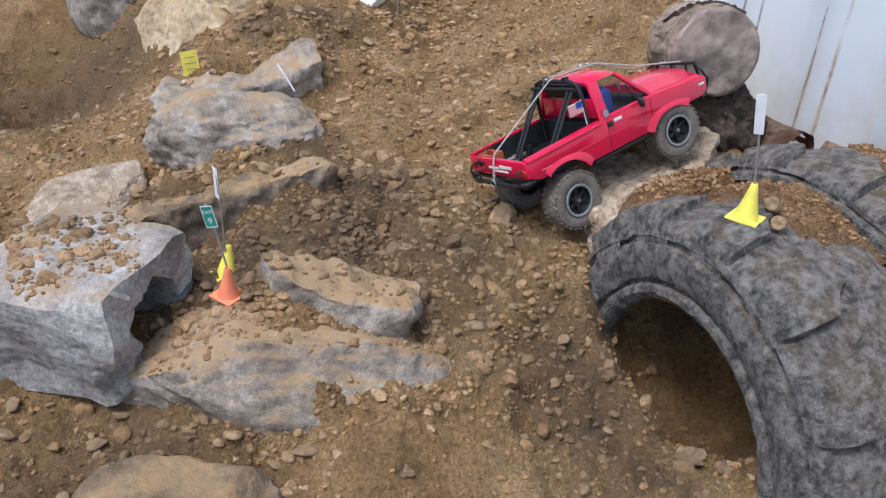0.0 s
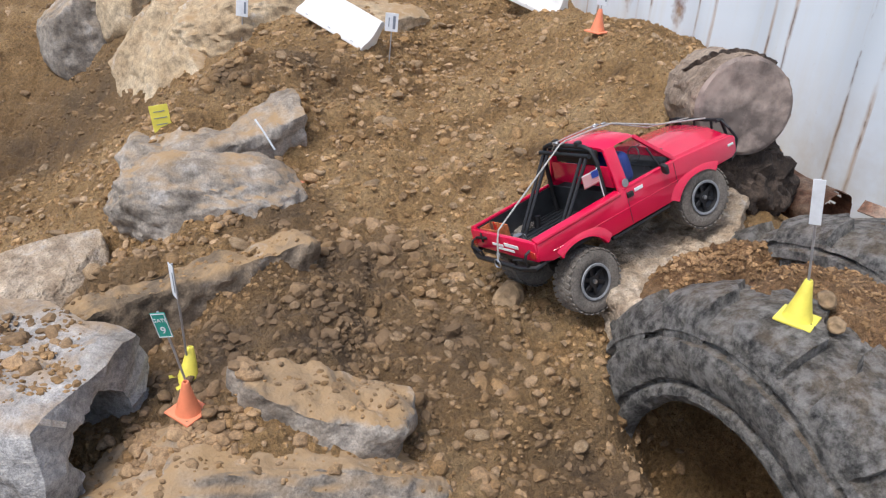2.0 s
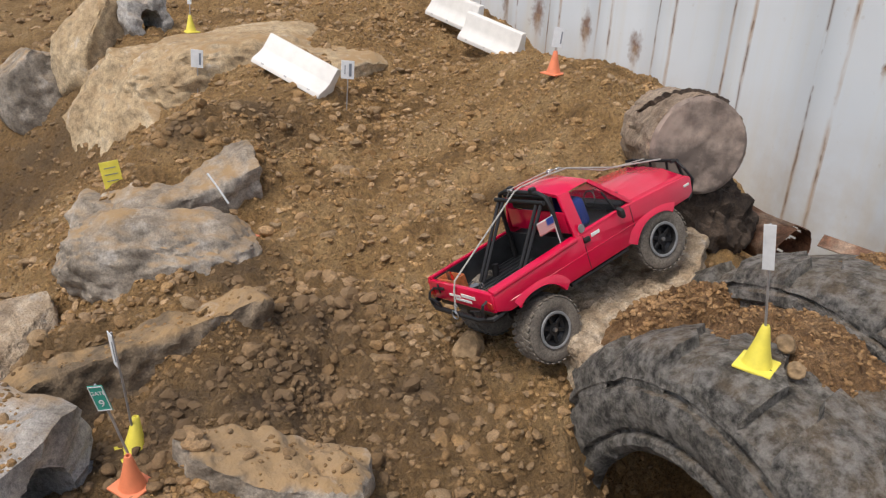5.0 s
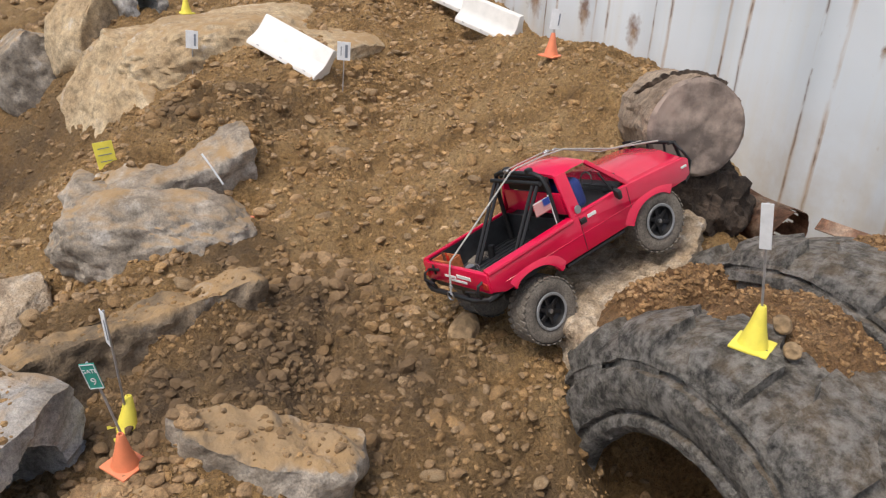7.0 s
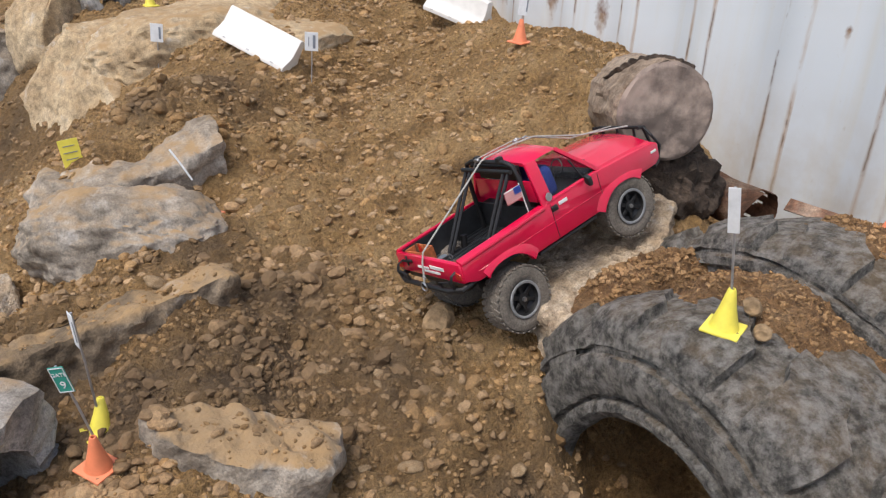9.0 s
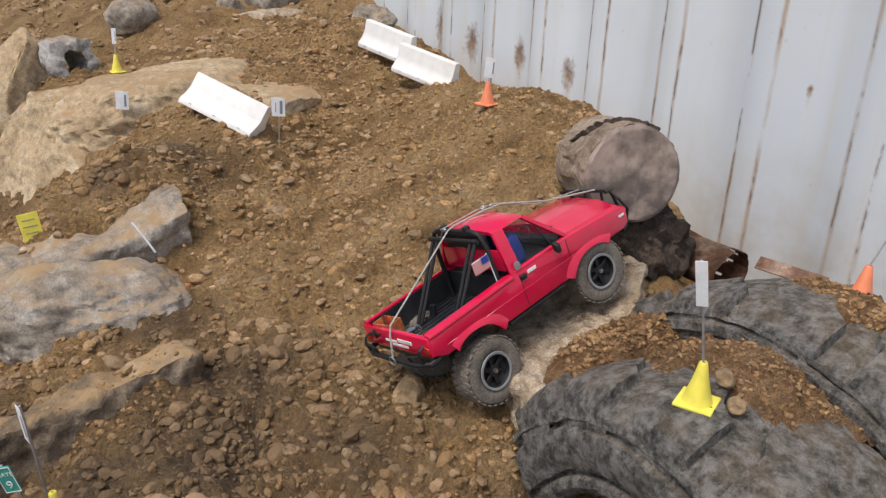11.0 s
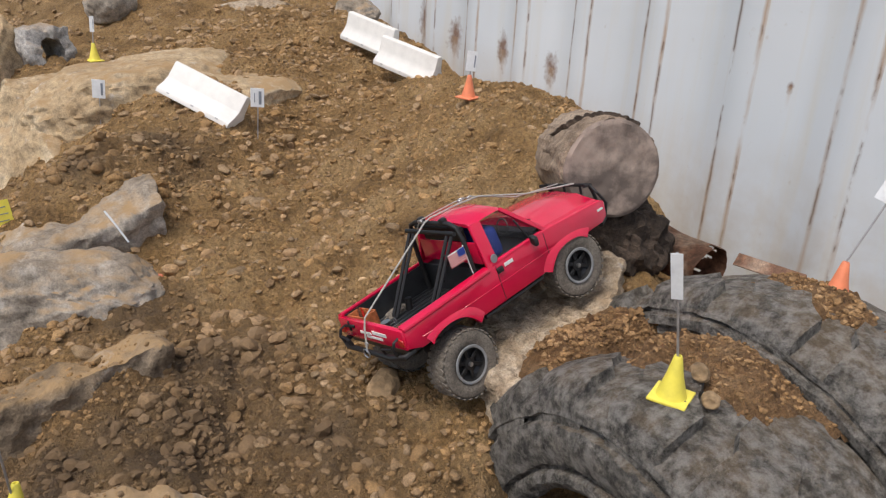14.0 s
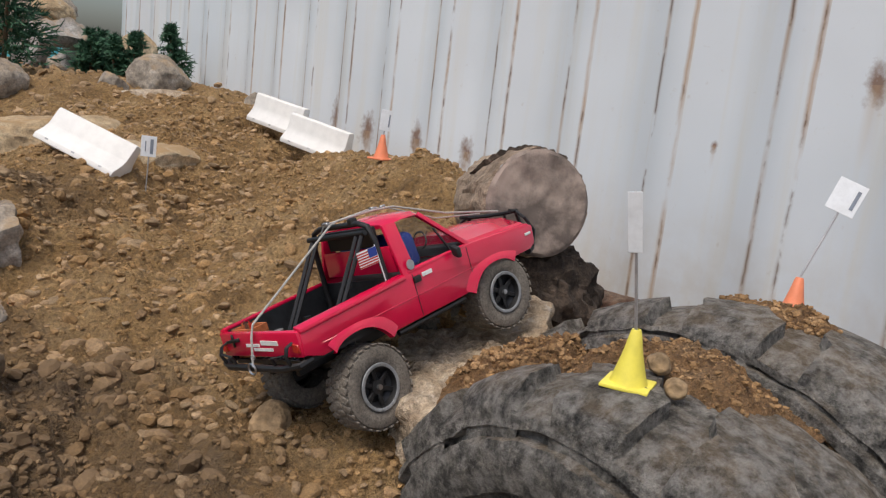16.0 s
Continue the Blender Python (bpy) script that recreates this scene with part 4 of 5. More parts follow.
    # bumpers
    b = tube([(0.372, -0.082, 0.048), (0.398, -0.070, 0.047), (0.407, -0.045, 0.047), (0.407, 0.045, 0.047), (0.398, 0.070, 0.047), (0.372, 0.082, 0.048)], 0.0055, 8)
    for s in (-1, 1):
        tube([(0.404, s * 0.048, 0.047), (0.414, s * 0.05, 0.085), (0.404, s * 0.052, 0.120), (0.388, s * 0.054, 0.124)], 0.0033, 8, b)
        tube([(0.398, s * 0.074, 0.050), (0.406, s * 0.078, 0.085), (0.395, s * 0.074, 0.112), (0.404, s * 0.052, 0.120)], 0.0028, 8, b)
        tube([(0.407, s * 0.02, 0.047), (0.414, s * 0.02, 0.112)], 0.0026, 8, b)
    tube([(0.404, -0.055, 0.120), (0.412, -0.02, 0.114), (0.412, 0.02, 0.114), (0.404, 0.055, 0.120)], 0.0033, 8, b)
    tube([(0.413, -0.05, 0.085), (0.415, 0.05, 0.085)], 0.0028, 8, b)
    part("front_bumper", b, BLACK, t, "black tube bull bar")
    part("winch", soft(lathe([(0, -0.03), (0.009, -0.03), (0.009, 0.03), (0, 0.03)], 20, "Y"), 0.001, 1), CHROME, t, m=Matrix.Translation((0.402, 0, 0.062)))
    b = tube([(-0.085, -0.085, 0.052), (-0.103, -0.084, 0.050), (-0.112, -0.060, 0.049), (-0.112, 0.060, 0.049), (-0.103, 0.084, 0.050), (-0.085, 0.085, 0.052)], 0.0048, 8)
    for s in (-1, 1):
        tube([(-0.108, s * 0.072, 0.050), (-0.113, s * 0.074, 0.070), (-0.108, s * 0.074, 0.090), (-0.098, s * 0.074, 0.094)], 0.0025, 8, b)
        tube([(-0.111, s * 0.045, 0.050), (-0.115, s * 0.045, 0.066), (-0.113, s * 0.070, 0.072)], 0.0022, 8, b)
    part("rear_bumper", b, BLACK, t, "black tube rear bumper")
    b = lathe([(0.006, 0), (0.0075, 0.0015), (0.009, 0), (0.0075, -0.0015)], 20, "X", closed=True)
    part("shackle", b, CHROME, t, m=Matrix.Translation((-0.118, 0, 0.050)))
    # rope over the roof, with hooks
    b = tube([(-0.116, 0, 0.052), (-0.105, 0.0, 0.100), (-0.098, 0.0, 0.1145), (0.086, 0.004, 0.1955), (0.10, 0.004, 0.1975), (0.16, 0, 0.1955), (0.205, -0.002, 0.190), (0.30, -0.012, 0.152), (0.40, -0.02, 0.122)], 0.0016, 6)
    part("rope", b, CORD, t, "grey rope tied over the roof")
    b = tube([(0.086, 0.024, 0.196), (0.12, 0.022, 0.196), (0.165, 0.016, 0.1965), (0.20, 0.010, 0.192), (0.30, 0.014, 0.146), (0.40, 0.02, 0.122)], 0.0012, 6)
    part("rope", b, CORD, t, "grey rope tied over the roof")
    b = lathe([(0.004, 0), (0.0054, 0.0013), (0.0068, 0), (0.0054, -0.0013)], 18, "Z", closed=True)
    b.transform(Matrix.Translation((0.178, 0.012, 0.196)))
    box(0.010, 0.005, 0.004, (0.190, 0.004, 0.195), 0.001, 1, b)
    box(0.006, 0.008, 0.005, (0.168, 0.004, 0.197), 0.001, 1, b)
    part("hook", b, CHROME, t, "bright metal hook")
    b = box(0.005, 0.012, 0.006, (0.086, 0.015, 0.1965), 0.001, 1)
    tube([(0.080, 0.012, 0.196), (0.076, 0.016, 0.188), (0.082, 0.020, 0.184)], 0.0014, 6, b)
    part("hook", b, CHROME, t, "bright metal hook")
    b = lathe([(0.0035, 0), (0.0045, 0.001), (0.0055, 0), (0.0045, -0.001)], 16, "X", closed=True)
    part("ring", b, CHROME, t, m=Matrix.Translation((-0.112, 0.0, 0.066)))
    # little flag on a stick
    part("flag_pole", tube([(0.086, -0.080, 0.100), (0.083, -0.081, 0.154)], 0.001, 6), STICKER, t)
    fl = part("flag", box(0.034, 0.0012, 0.0225, (0.066, -0.081, 0.1405)), STICKER, t, "small striped flag")
    for k in range(6):
        part("stripe", box(0.0342, 0.0018, 0.0018, (0.066, -0.081, 0.1306 + 0.0036 * k)), REDDOT, fl)
    part("canton", box(0.015, 0.0024, 0.012, (0.0758, -0.081, 0.1457)), BLUE, fl)
    # running gear
    for s in (-1, 1):
        build_wheel(t, 0.014, s * 0.0725, -0.012 + s * 0.012, s)
        build_wheel(t, 0.302, s * 0.0725, 0.004 - s * 0.004, s, -6.0)
        part("frame_rail", soft(box(0.44, 0.008, 0.016, (0.145, s * 0.03, 0.030)), 0.001, 1), BLACK, t)
        part("rock_slider", tube([(0.075, s * 0.084, 0.028), (0.215, s * 0.084, 0.028)], 0.004, 8), BLACK, t)
        for x in (0.0, 0.29):
            part("shock", tube([(x + 0.018, s * 0.048, 0.012), (x + 0.03, s * 0.044, 0.078)], 0.006, 10), BLACK, t)
        part("inner_arch", soft(box(0.12, 0.006, 0.07, (0.29, s * 0.044, 0.068)), 0.002, 1), BLACK, t)
    for x, zr, zl in ((0.014, -0.022, 0.0), (0.302, 0.007, 0.001)):
        b = tube([(x, -0.056, zr), (x, 0.056, zl)], 0.006, 10)
        pod = lathe([(0, -0.012), (0.012, -0.010), (0.014, 0), (0.012, 0.010), (0, 0.012)], 20, "Y")
        pod.transform(Matrix.Translation((x, 0, (zr + zl) / 2)))
        merge(b, pod)
        part("axle", b, BLACK, t)
    part("skid_plate", soft(box(0.15, 0.05, 0.006, (0.145, 0, 0.018)), 0.002, 1), BLACK, t)
    return t


truck = build_truck()
# the body sits a little forward on its axles, its flanks bulge and its edges fall away
def shaped(v):
    v.co.x += 0.014 * (ease(-0.03, -0.075, v.co.x) + ease(0.33, 0.37, v.co.x))
    k = min(1.2, abs(v.co.y) / 0.09)
    up = ease(0.055, 0.105, v.co.z)
    v.co.z -= 0.011 * k ** 3 * up * ease(0.19, 0.13, v.co.z) + 0.005 * ease(0.06, -0.06, v.co.x) * up
    v.co.z -= 0.006 * ease(0.055, 0.09, v.co.z)
    v.co.y *= 1 + 0.05 * ease(0.135, 0.115, v.co.z)


for o in truck.children:
    if o.name.startswith("flag"):
        continue
    if o.type == "MESH":
        for v in o.data.vertices:
            shaped(v)
    for c in o.children:
        if o.type == "MESH":
            for v in c.data.vertices:
                shaped(v)


# cargo lying in the bed
def in_bed(x, y, z, rz=0):
    return TRUCK @ pose(x, y, z, 0, 0, rz)


crate = empty("toolbox", in_bed(-0.060, 0.052, 0.053, 4), "small orange wooden crate of tools in the truck bed", "crate")
b = box(0.028, 0.046, 0.003, (0, 0, 0.0015))
for sx, sy, x, y in ((0.028, 0.002, 0, 0.022), (0.028, 0.002, 0, -0.022), (0.002, 0.046, 0.013, 0), (0.002, 0.046, -0.013, 0)):
    box(sx, sy, 0.040, (x, y, 0.02), 0.0005, 1, b)
part("crate_body", b, WOODY, crate)
for k in range(6):
    part("bottle", lathe([(0, 0.004), (0.0032, 0.004), (0.0032, 0.030), (0.0012, 0.038), (0.0012, 0.046), (0, 0.046)], 12), (REDDOT, WOODY, BROWN)[k % 3], crate, m=Matrix.Translation((-0.004 + 0.008 * (k % 2), -0.013 + 0.0065 * k * 0.8, 0)))
pot = part("bucket", lathe([(0, 0.001), (0.012, 0.001), (0.0165, 0.022), (0.0185, 0.023), (0.0185, 0.025), (0.0155, 0.025), (0.0115, 0.004), (0, 0.004)], 32), BROWN)
pot.matrix_basis = in_bed(-0.052, -0.054, 0.053)
tagged(pot, "small brown round bucket standing in the truck bed", "bucket")
jug = part("canister", lathe([(0, 0), (0.007, 0), (0.0085, 0.01), (0.005, 0.02), (0.0055, 0.026), (0.008, 0.034), (0, 0.034)], 20), CHROME)
jug.matrix_basis = in_bed(-0.062, -0.018, 0.053)
tagged(jug, "dull metal canister standing in the truck bed", "canister")
clip = part("tie_ring", lathe([(0.004, 0), (0.005, 0.001), (0.006, 0), (0.005, -0.001)], 16, "X", closed=True), CHROME)
clip.matrix_basis = in_bed(-0.02, 0.028, 0.058)
tagged(clip, "small metal tie ring on the bed floor", "ring")


# ---- course markers ----
GREEN = plain("green_sign", (0.04, 0.33, 0.26), 0.5)
INK = plain("ink", (0.20, 0.23, 0.28), 0.6)
POLE = plain("wire", (0.42, 0.42, 0.43), 0.4, 0.5)
CARD = plain("white_card", (0.72, 0.75, 0.78), 0.55, 0.0, 0.06, 60.0)


def marker_cone(at, size, colour, what, turn=0.0, lean=(0, 0)):
    """A small cone on a square foot."""
    top = empty("marker_cone", pose(*at, lean[0], lean[1], turn), what, "cone", "course marker cones")
    h, w = size, size * 0.82
    b = box(w, w, h * 0.07, (0, 0, h * 0.035), h * 0.025, 2)
    part("foot", b, colour, top)
    part("cone", lathe([(w * 0.40, h * 0.06), (w * 0.36, h * 0.14), (w * 0.22, h * 0.55), (w * 0.11, h * 0.97), (w * 0.09, h), (w * 0.06, h), (w * 0.05, h * 0.9)], 36), colour, top)
    return top


def marker_flag(foot, head, w, h, material, what, face=(-0.45, -0.9, 0), bars=((0.3, 0.0, 0.12, 0.6),), ink=None, text=()):
    """A card on a wire; the card hangs round the wire's head and faces the given way."""
    foot, head = Vector(foot), Vector(head)
    top = empty("marker_flag", Matrix.Translation(foot), what, "flag", "course marker flags")
    part("pole", tube([(0, 0, 0), (head - foot) * 0.5 + Vector((0.001, 0, 0)), head - foot], 0.0017, 8), POLE, top)
    up = (head - foot).normalized()
    n = Vector(face)
    n = (n - up * n.dot(up)).normalized()
    side = up.cross(n)
    m = Matrix(((side.x, n.x, up.x, 0), (side.y, n.y, up.y, 0), (side.z, n.z, up.z, 0), (0, 0, 0, 1)))
    m.translation = head - foot - up * h * 0.5
    b = box(w, 0.0012, h, (0, 0.0024, 0), 0.0004, 1)
    card = part("card", b, material, top, m=m)
    for words, v, size in text:
        cu = bpy.data.curves.new("words", "FONT")
        cu.body, cu.size, cu.align_x, cu.align_y, cu.extrude = words, size, "CENTER", "CENTER", 0.0003
        tmp = bpy.data.objects.new("words", cu)
        me = bpy.data.meshes.new_from_object(tmp)
        bpy.data.objects.remove(tmp)
        b = bmesh.new()
        b.from_mesh(me)
        b.transform(Matrix(((1, 0, 0, 0), (0, 0, 1, 0.0035), (0, 1, 0, h * v), (0, 0, 0, 1))))
        part("lettering", b, ink or INK, card, smooth=False, m=m)
    for u, v, bw, bh in bars:
        part("mark", box(w * bw, 0.0006, h * bh, (w * u, 0.0035, h * v)), ink or INK, card, m=m)
    return top


YLABEL, OLABEL = "yellow plastic marker cone on the course", "orange plastic marker cone on the course"
marker_cone((1.150, 1.128, 0.513), 0.063, YELLOW, "yellow plastic marker cone on the buried tyre", 28)
marker_flag((1.150, 1.128, 0.570), (1.122, 1.135, 0.722), 0.015, 0.064, CARD, "white card on a wire above a yellow cone", (-0.8, -0.6, 0.0), ())
marker_cone((1.565, 2.335, 0.622), 0.062, ORANGE, "small orange marker cone on the soil ridge", 20)
marker_flag((1.565, 2.335, 0.675), (1.572, 2.337, 0.745), 0.028, 0.052, CARD, "white card on a wire above an orange cone")
marker_cone((1.600, 1.215, 0.523), 0.070, ORANGE, "orange marker cone on the large tyre", 10, (0, 6))
marker_flag((1.606, 1.215, 0.595), (1.668, 1.195, 0.738), 0.042, 0.050, CARD, "white card on a slanted wire above an orange cone", (-0.87, -0.5, 0))
marker_cone((0.790, 3.43, 0.558), 0.058, YELLOW, "small yellow marker cone far up the course", 15)
marker_flag((0.790, 3.43, 0.61), (0.795, 3.44, 0.70), 0.014, 0.05, CARD, "thin white card on a wire at a far cone", (-0.3, -0.9, 0))
marker_cone((0.366, 1.420, 0.318), 0.057, ORANGE, "orange marker cone beside a concrete block", 35, (4, -4))
marker_flag((0.366, 1.420, 0.372), (0.338, 1.415, 0.492), 0.020, 0.042, GREEN, "green sign card on a leaning wire", (-0.45, -0.8, 0.2), ((0, 0.46, 0.9, 0.03), (0, -0.46, 0.9, 0.03), (0.45, 0, 0.05, 0.92), (-0.45, 0, 0.05, 0.92)), CARD, (("GATE", 0.2, 0.0082), ("9", -0.2, 0.016)))
marker_cone((0.378, 1.520, 0.296), 0.060, YELLOW, "yellow marker cone behind an orange one", 10, (-6, 8))
marker_flag((0.378, 1.522, 0.345), (0.366, 1.490, 0.520), 0.014, 0.060, CARD, "white card on a wire above a yellow cone", (-0.93, -0.35, 0.1))
marker_flag((0.722, 2.95, 0.44), (0.731, 2.95, 0.594), 0.036, 0.052, CARD, "white card with dark print stuck in the soil", bars=((0.25, 0, 0.16, 0.65),))
marker_flag((1.070, 2.60, 0.48), (1.074, 2.60, 0.622), 0.036, 0.050, CARD, "white card with dark print before a grey rock", bars=((0.2, 0, 0.2, 0.7), (-0.2, 0, 0.06, 0.5)))
marker_flag((0.451, 2.35, 0.30), (0.427, 2.365, 0.469), 0.042, 0.075, YELLOW, "yellow printed card leaning by a grey rock", (-0.1, -0.9, 0.3), ((0, 0.3, 0.6, 0.025), (0, 0.1, 0.7, 0.025), (0, -0.1, 0.6, 0.025), (0, -0.3, 0.5, 0.025)))
marker_flag((0.905, 4.05, 0.60), (0.91, 4.05, 0.74), 0.012, 0.07, CARD, "thin pale marker stick at the back", (0.9, 0.1, 0))
marker_cone((0.672, 2.10, 0.362), 0.034, ORANGE, "orange marker cone toppled against a grey rock", 20, (60, 70))
stick = part("fallen_stick", tube([(0.612, 2.170, 0.488), (0.628, 2.155, 0.462), (0.648, 2.142, 0.425)], 0.0022, 8), CARD)
tagged(stick, "thin white stick leaning on a grey rock", "stick")
marker_cone((1.118, 2.69, 0.42), 0.035, YELLOW, "small yellow cone half buried in gravel", 20, (25, 20))
marker_cone((0.50, 4.15, ground_z(0.50, 4.15)), 0.05, ORANGE, "small orange cone between far rocks", 20)


# ---- white barriers ----
def barrier(a, b_, h, label, lean=0.0):
    """A small road barrier with flared foot; a and b_ are the ends of its top edge."""
    a, b_ = Vector(a), Vector(b_)
    d = (b_ - a)
    length = d.length
    x = d.normalized()
    y = Vector((0, 0, 1)).cross(x).normalized()
    z = x.cross(y)
    z = (z * math.cos(radians(lean)) + y * math.sin(radians(lean))).normalized()
    y = z.cross(x)
    m = Matrix(((x.x, y.x, z.x, a.x), (x.y, y.y, z.y, a.y), (x.z, y.z, z.z, a.z), (0, 0, 0, 1)))
    m.translation = a - z * h
    top = empty("road_barrier", m, label, "barrier", "white road barriers")
    prof = [(-0.040, 0), (-0.040, 0.013), (-0.024, 0.033), (-0.016, 0.050), (-0.012, h - 0.004), (-0.008, h), (0.008, h), (0.012, h - 0.004), (0.016, 0.050), (0.024, 0.033), (0.040, 0.013), (0.040, 0)]
    part("shell", soft(extrude(prof, 0, length, plane="YZ"), 0.002, 2, 20), WHITE, top)
    for s in (-1, 1):
        for k in range(3):
            f = (0.16, 0.5, 0.84)[k]
            part("slot", box(0.012, 0.003, 0.006, (f * length, s * 0.0385, 0.010), 0.001, 1), POLE, top)
    return top


barrier((0.925, 2.825, 0.658), (1.062, 2.632, 0.590), 0.098, "white plastic road barrier tilted on gravel", 24)
barrier((1.600, 3.185, 0.738), (1.668, 2.965, 0.706), 0.092, "white plastic road barrier on the soil ridge")
barrier((1.618, 2.955, 0.692), (1.705, 2.735, 0.655), 0.092, "white plastic road barrier on the soil ridge")


# ---- far end: small trees, teal wall ----
NEEDLE = earthy("fir_needles", (0.012, 0.045, 0.022), (0.022, 0.085, 0.04), (0.04, 0.12, 0.06), 30.0, 200.0, 0.8, 0.002)
STEM = earthy("fir_stem", (0.06, 0.04, 0.025), (0.10, 0.07, 0.04), (0.14, 0.1, 0.06), 30.0, 200.0, 0.9, 0.002)


def small_fir(at, h, seed, lean=0.0):
    """A toy fir: a tapered stem with whorls of needled twigs."""
    rnd = random.Random(seed)
    top = empty("small_fir", pose(*at, lean, lean * 0.5, 0), "small dark green artificial fir by the rocks", "tree", "small firs")
    part("trunk", tube([(0, 0, 0), (0, 0, h * 0.5), (0, 0, h)], [0.012, 0.008, 0.002], 8), STEM, top)
    b = bmesh.new()
    for k in range(int(150 * h / 0.4)):
        f = rnd.uniform(0.12, 1.0)
        a = rnd.uniform(0, 6.28)
        reach = h * 0.42 * (1.05 - f) * rnd.uniform(0.7, 1.1) + 0.015
        p, q = Vector((0, 0, f * h)), Vector((math.cos(a) * reach, math.sin(a) * reach, f * h + reach * rnd.uniform(-0.1, 0.35)))
        for n in range(16):
            g = rnd.uniform(0.15, 1.0)
            c = p.lerp(q, g)
            d = Vector((rnd.gauss(0, 1), rnd.gauss(0, 1), rnd.gauss(0.3, 1))).normalized() * 0.03 + (q - p) * 0.12
            w = d.orthogonal().normalized() * 0.006
            b.faces.new([b.verts.new(v) for v in (c - w, c + w, c + d)])
    part("crown", b, NEEDLE, top, smooth=False)


for k, (x, y, h) in enumerate(((1.48, 4.95, 0.24), (1.57, 4.9, 0.22), (1.66, 4.9, 0.25), (1.81, 4.75, 0.30), (1.56, 5.1, 0.24), (1.04, 4.6, 0.62))):
    small_fir((x, y, lie(x, y) - 0.02), h, 50 + k, 4 * (k % 3 - 1))
TEAL = plain("teal_board", (0.12, 0.52, 0.58), 0.6, 0.0, 0.1, 3.0)
tagged(part("wall_north", box(14, 0.1, 3.2, (-4.9, 8.6, 1.2)), TEAL), "plain teal board wall behind the course", "wall", kind="structure")


# ---- dry leaves ----
LEAF = earthy("dry_leaf", (0.26, 0.16, 0.09), (0.36, 0.24, 0.15), (0.44, 0.32, 0.22), 60.0, 300.0, 0.8, 0.0008)


def dry_leaf(at, size, turn, seed):
    rnd = random.Random(seed)
    b = bmesh.new()
    n = 30
    rim = []
    for i in range(n):
        a = 2 * math.pi * i / n
        r = size * (0.55 + 0.3 * abs(math.cos(2.5 * a)) + 0.1 * rnd.random())
        rim.append(b.verts.new((r * math.cos(a), r * 0.8 * math.sin(a), 0.16 * size * math.sin(3 * a) + 0.1 * size)))
    c = b.verts.new((0, 0, 0))
    for i in range(n):
        b.faces.new((c, rim[i], rim[(i + 1) % n]))
    bmesh.ops.solidify(b, geom=b.faces[:], thickness=0.0006)
    ob = part("dry_leaf", b, LEAF)
    ob.matrix_basis = pose(*at, 6, -8, turn)
    tagged(ob, "curled dry brown leaf on the soil", "leaf", "dry leaves")


for k, (x, y, s) in enumerate(((1.06, 1.015, 0.034), (1.075, 0.955, 0.022), (1.02, 0.93, 0.02), (0.57, 1.09, 0.018))):
    dry_leaf((x, y, ground_z(x, y) + 0.006), s, 50 * k, k)


# ---- pebbles and clods ----
def pebble_mesh(seed, sub=3):
    rnd = random.Random(seed)
    b = rock_mesh(seed, (1, rnd.uniform(0.7, 0.95), rnd.uniform(0.5, 0.75)), 11, 0.06, sub, None, 0.62)
    me = bpy.data.meshes.new("pebble")
    b.to_mesh(me)
    b.free()
    me.materials.append(PEBBLE)
    me.polygons.foreach_set("use_smooth", [True] * len(me.polygons))
    return me


PEBBLES = [pebble_mesh(100 + k) for k in range(10)]
rnd = random.Random(11)


def strewn(x, y):
    """How stony the ground is: more in the gully and below the gravel mound."""
    v = 0.12 + 0.6 * noise.noise(Vector((x * 2.4, y * 2.4, 5))) + 0.5 * noise.noise(Vector((x * 7.0, y * 7.0, 2)))
    for px, py, s, g in ((0.78, 1.55, 0.16, 0.9), (0.85, 1.35, 0.2, 0.9), (0.72, 1.85, 0.2, 0.7), (1.15, 2.6, 0.22, 0.9), (0.65, 2.5, 0.16, 0.8), (1.4, 3.2, 0.4, 0.9), (0.15, 2.4, 0.3, 1.0), (0.25, 1.28, 0.12, 1.2), (0.36, 1.42, 0.08, 1.2), (0.66, 1.60, 0.06, 0.9), (1.35, 2.1, 0.25, 0.4), (0.1, 1.9, 0.25, 0.9)):
        v += g * math.exp(-((x - px) ** 2 + (y - py) ** 2) / (2 * s * s))
    return v


count = 0
while count < 290:
    x, y = rnd.uniform(-0.1, 1.9), rnd.uniform(0.95, 3.7)
    if rnd.random() * 1.2 > strewn(x, y):
        continue
    r = 0.009 + 0.014 * rnd.random() ** 2.2
    ob = new("pebble", rnd.choice(PEBBLES))
    ob.matrix_basis = Matrix.LocRotScale((x, y, ground_z(x, y) + r * 0.08), Euler((rnd.uniform(-0.4, 0.4), rnd.uniform(-0.4, 0.4), rnd.uniform(0, 6.3))), (r * rnd.uniform(1.0, 1.25), r * rnd.uniform(0.75, 1.0), r * rnd.uniform(0.6, 0.85)))
    tagged(ob, "rounded tan pebble resting in the soil", "pebble", "pebbles")
    count += 1


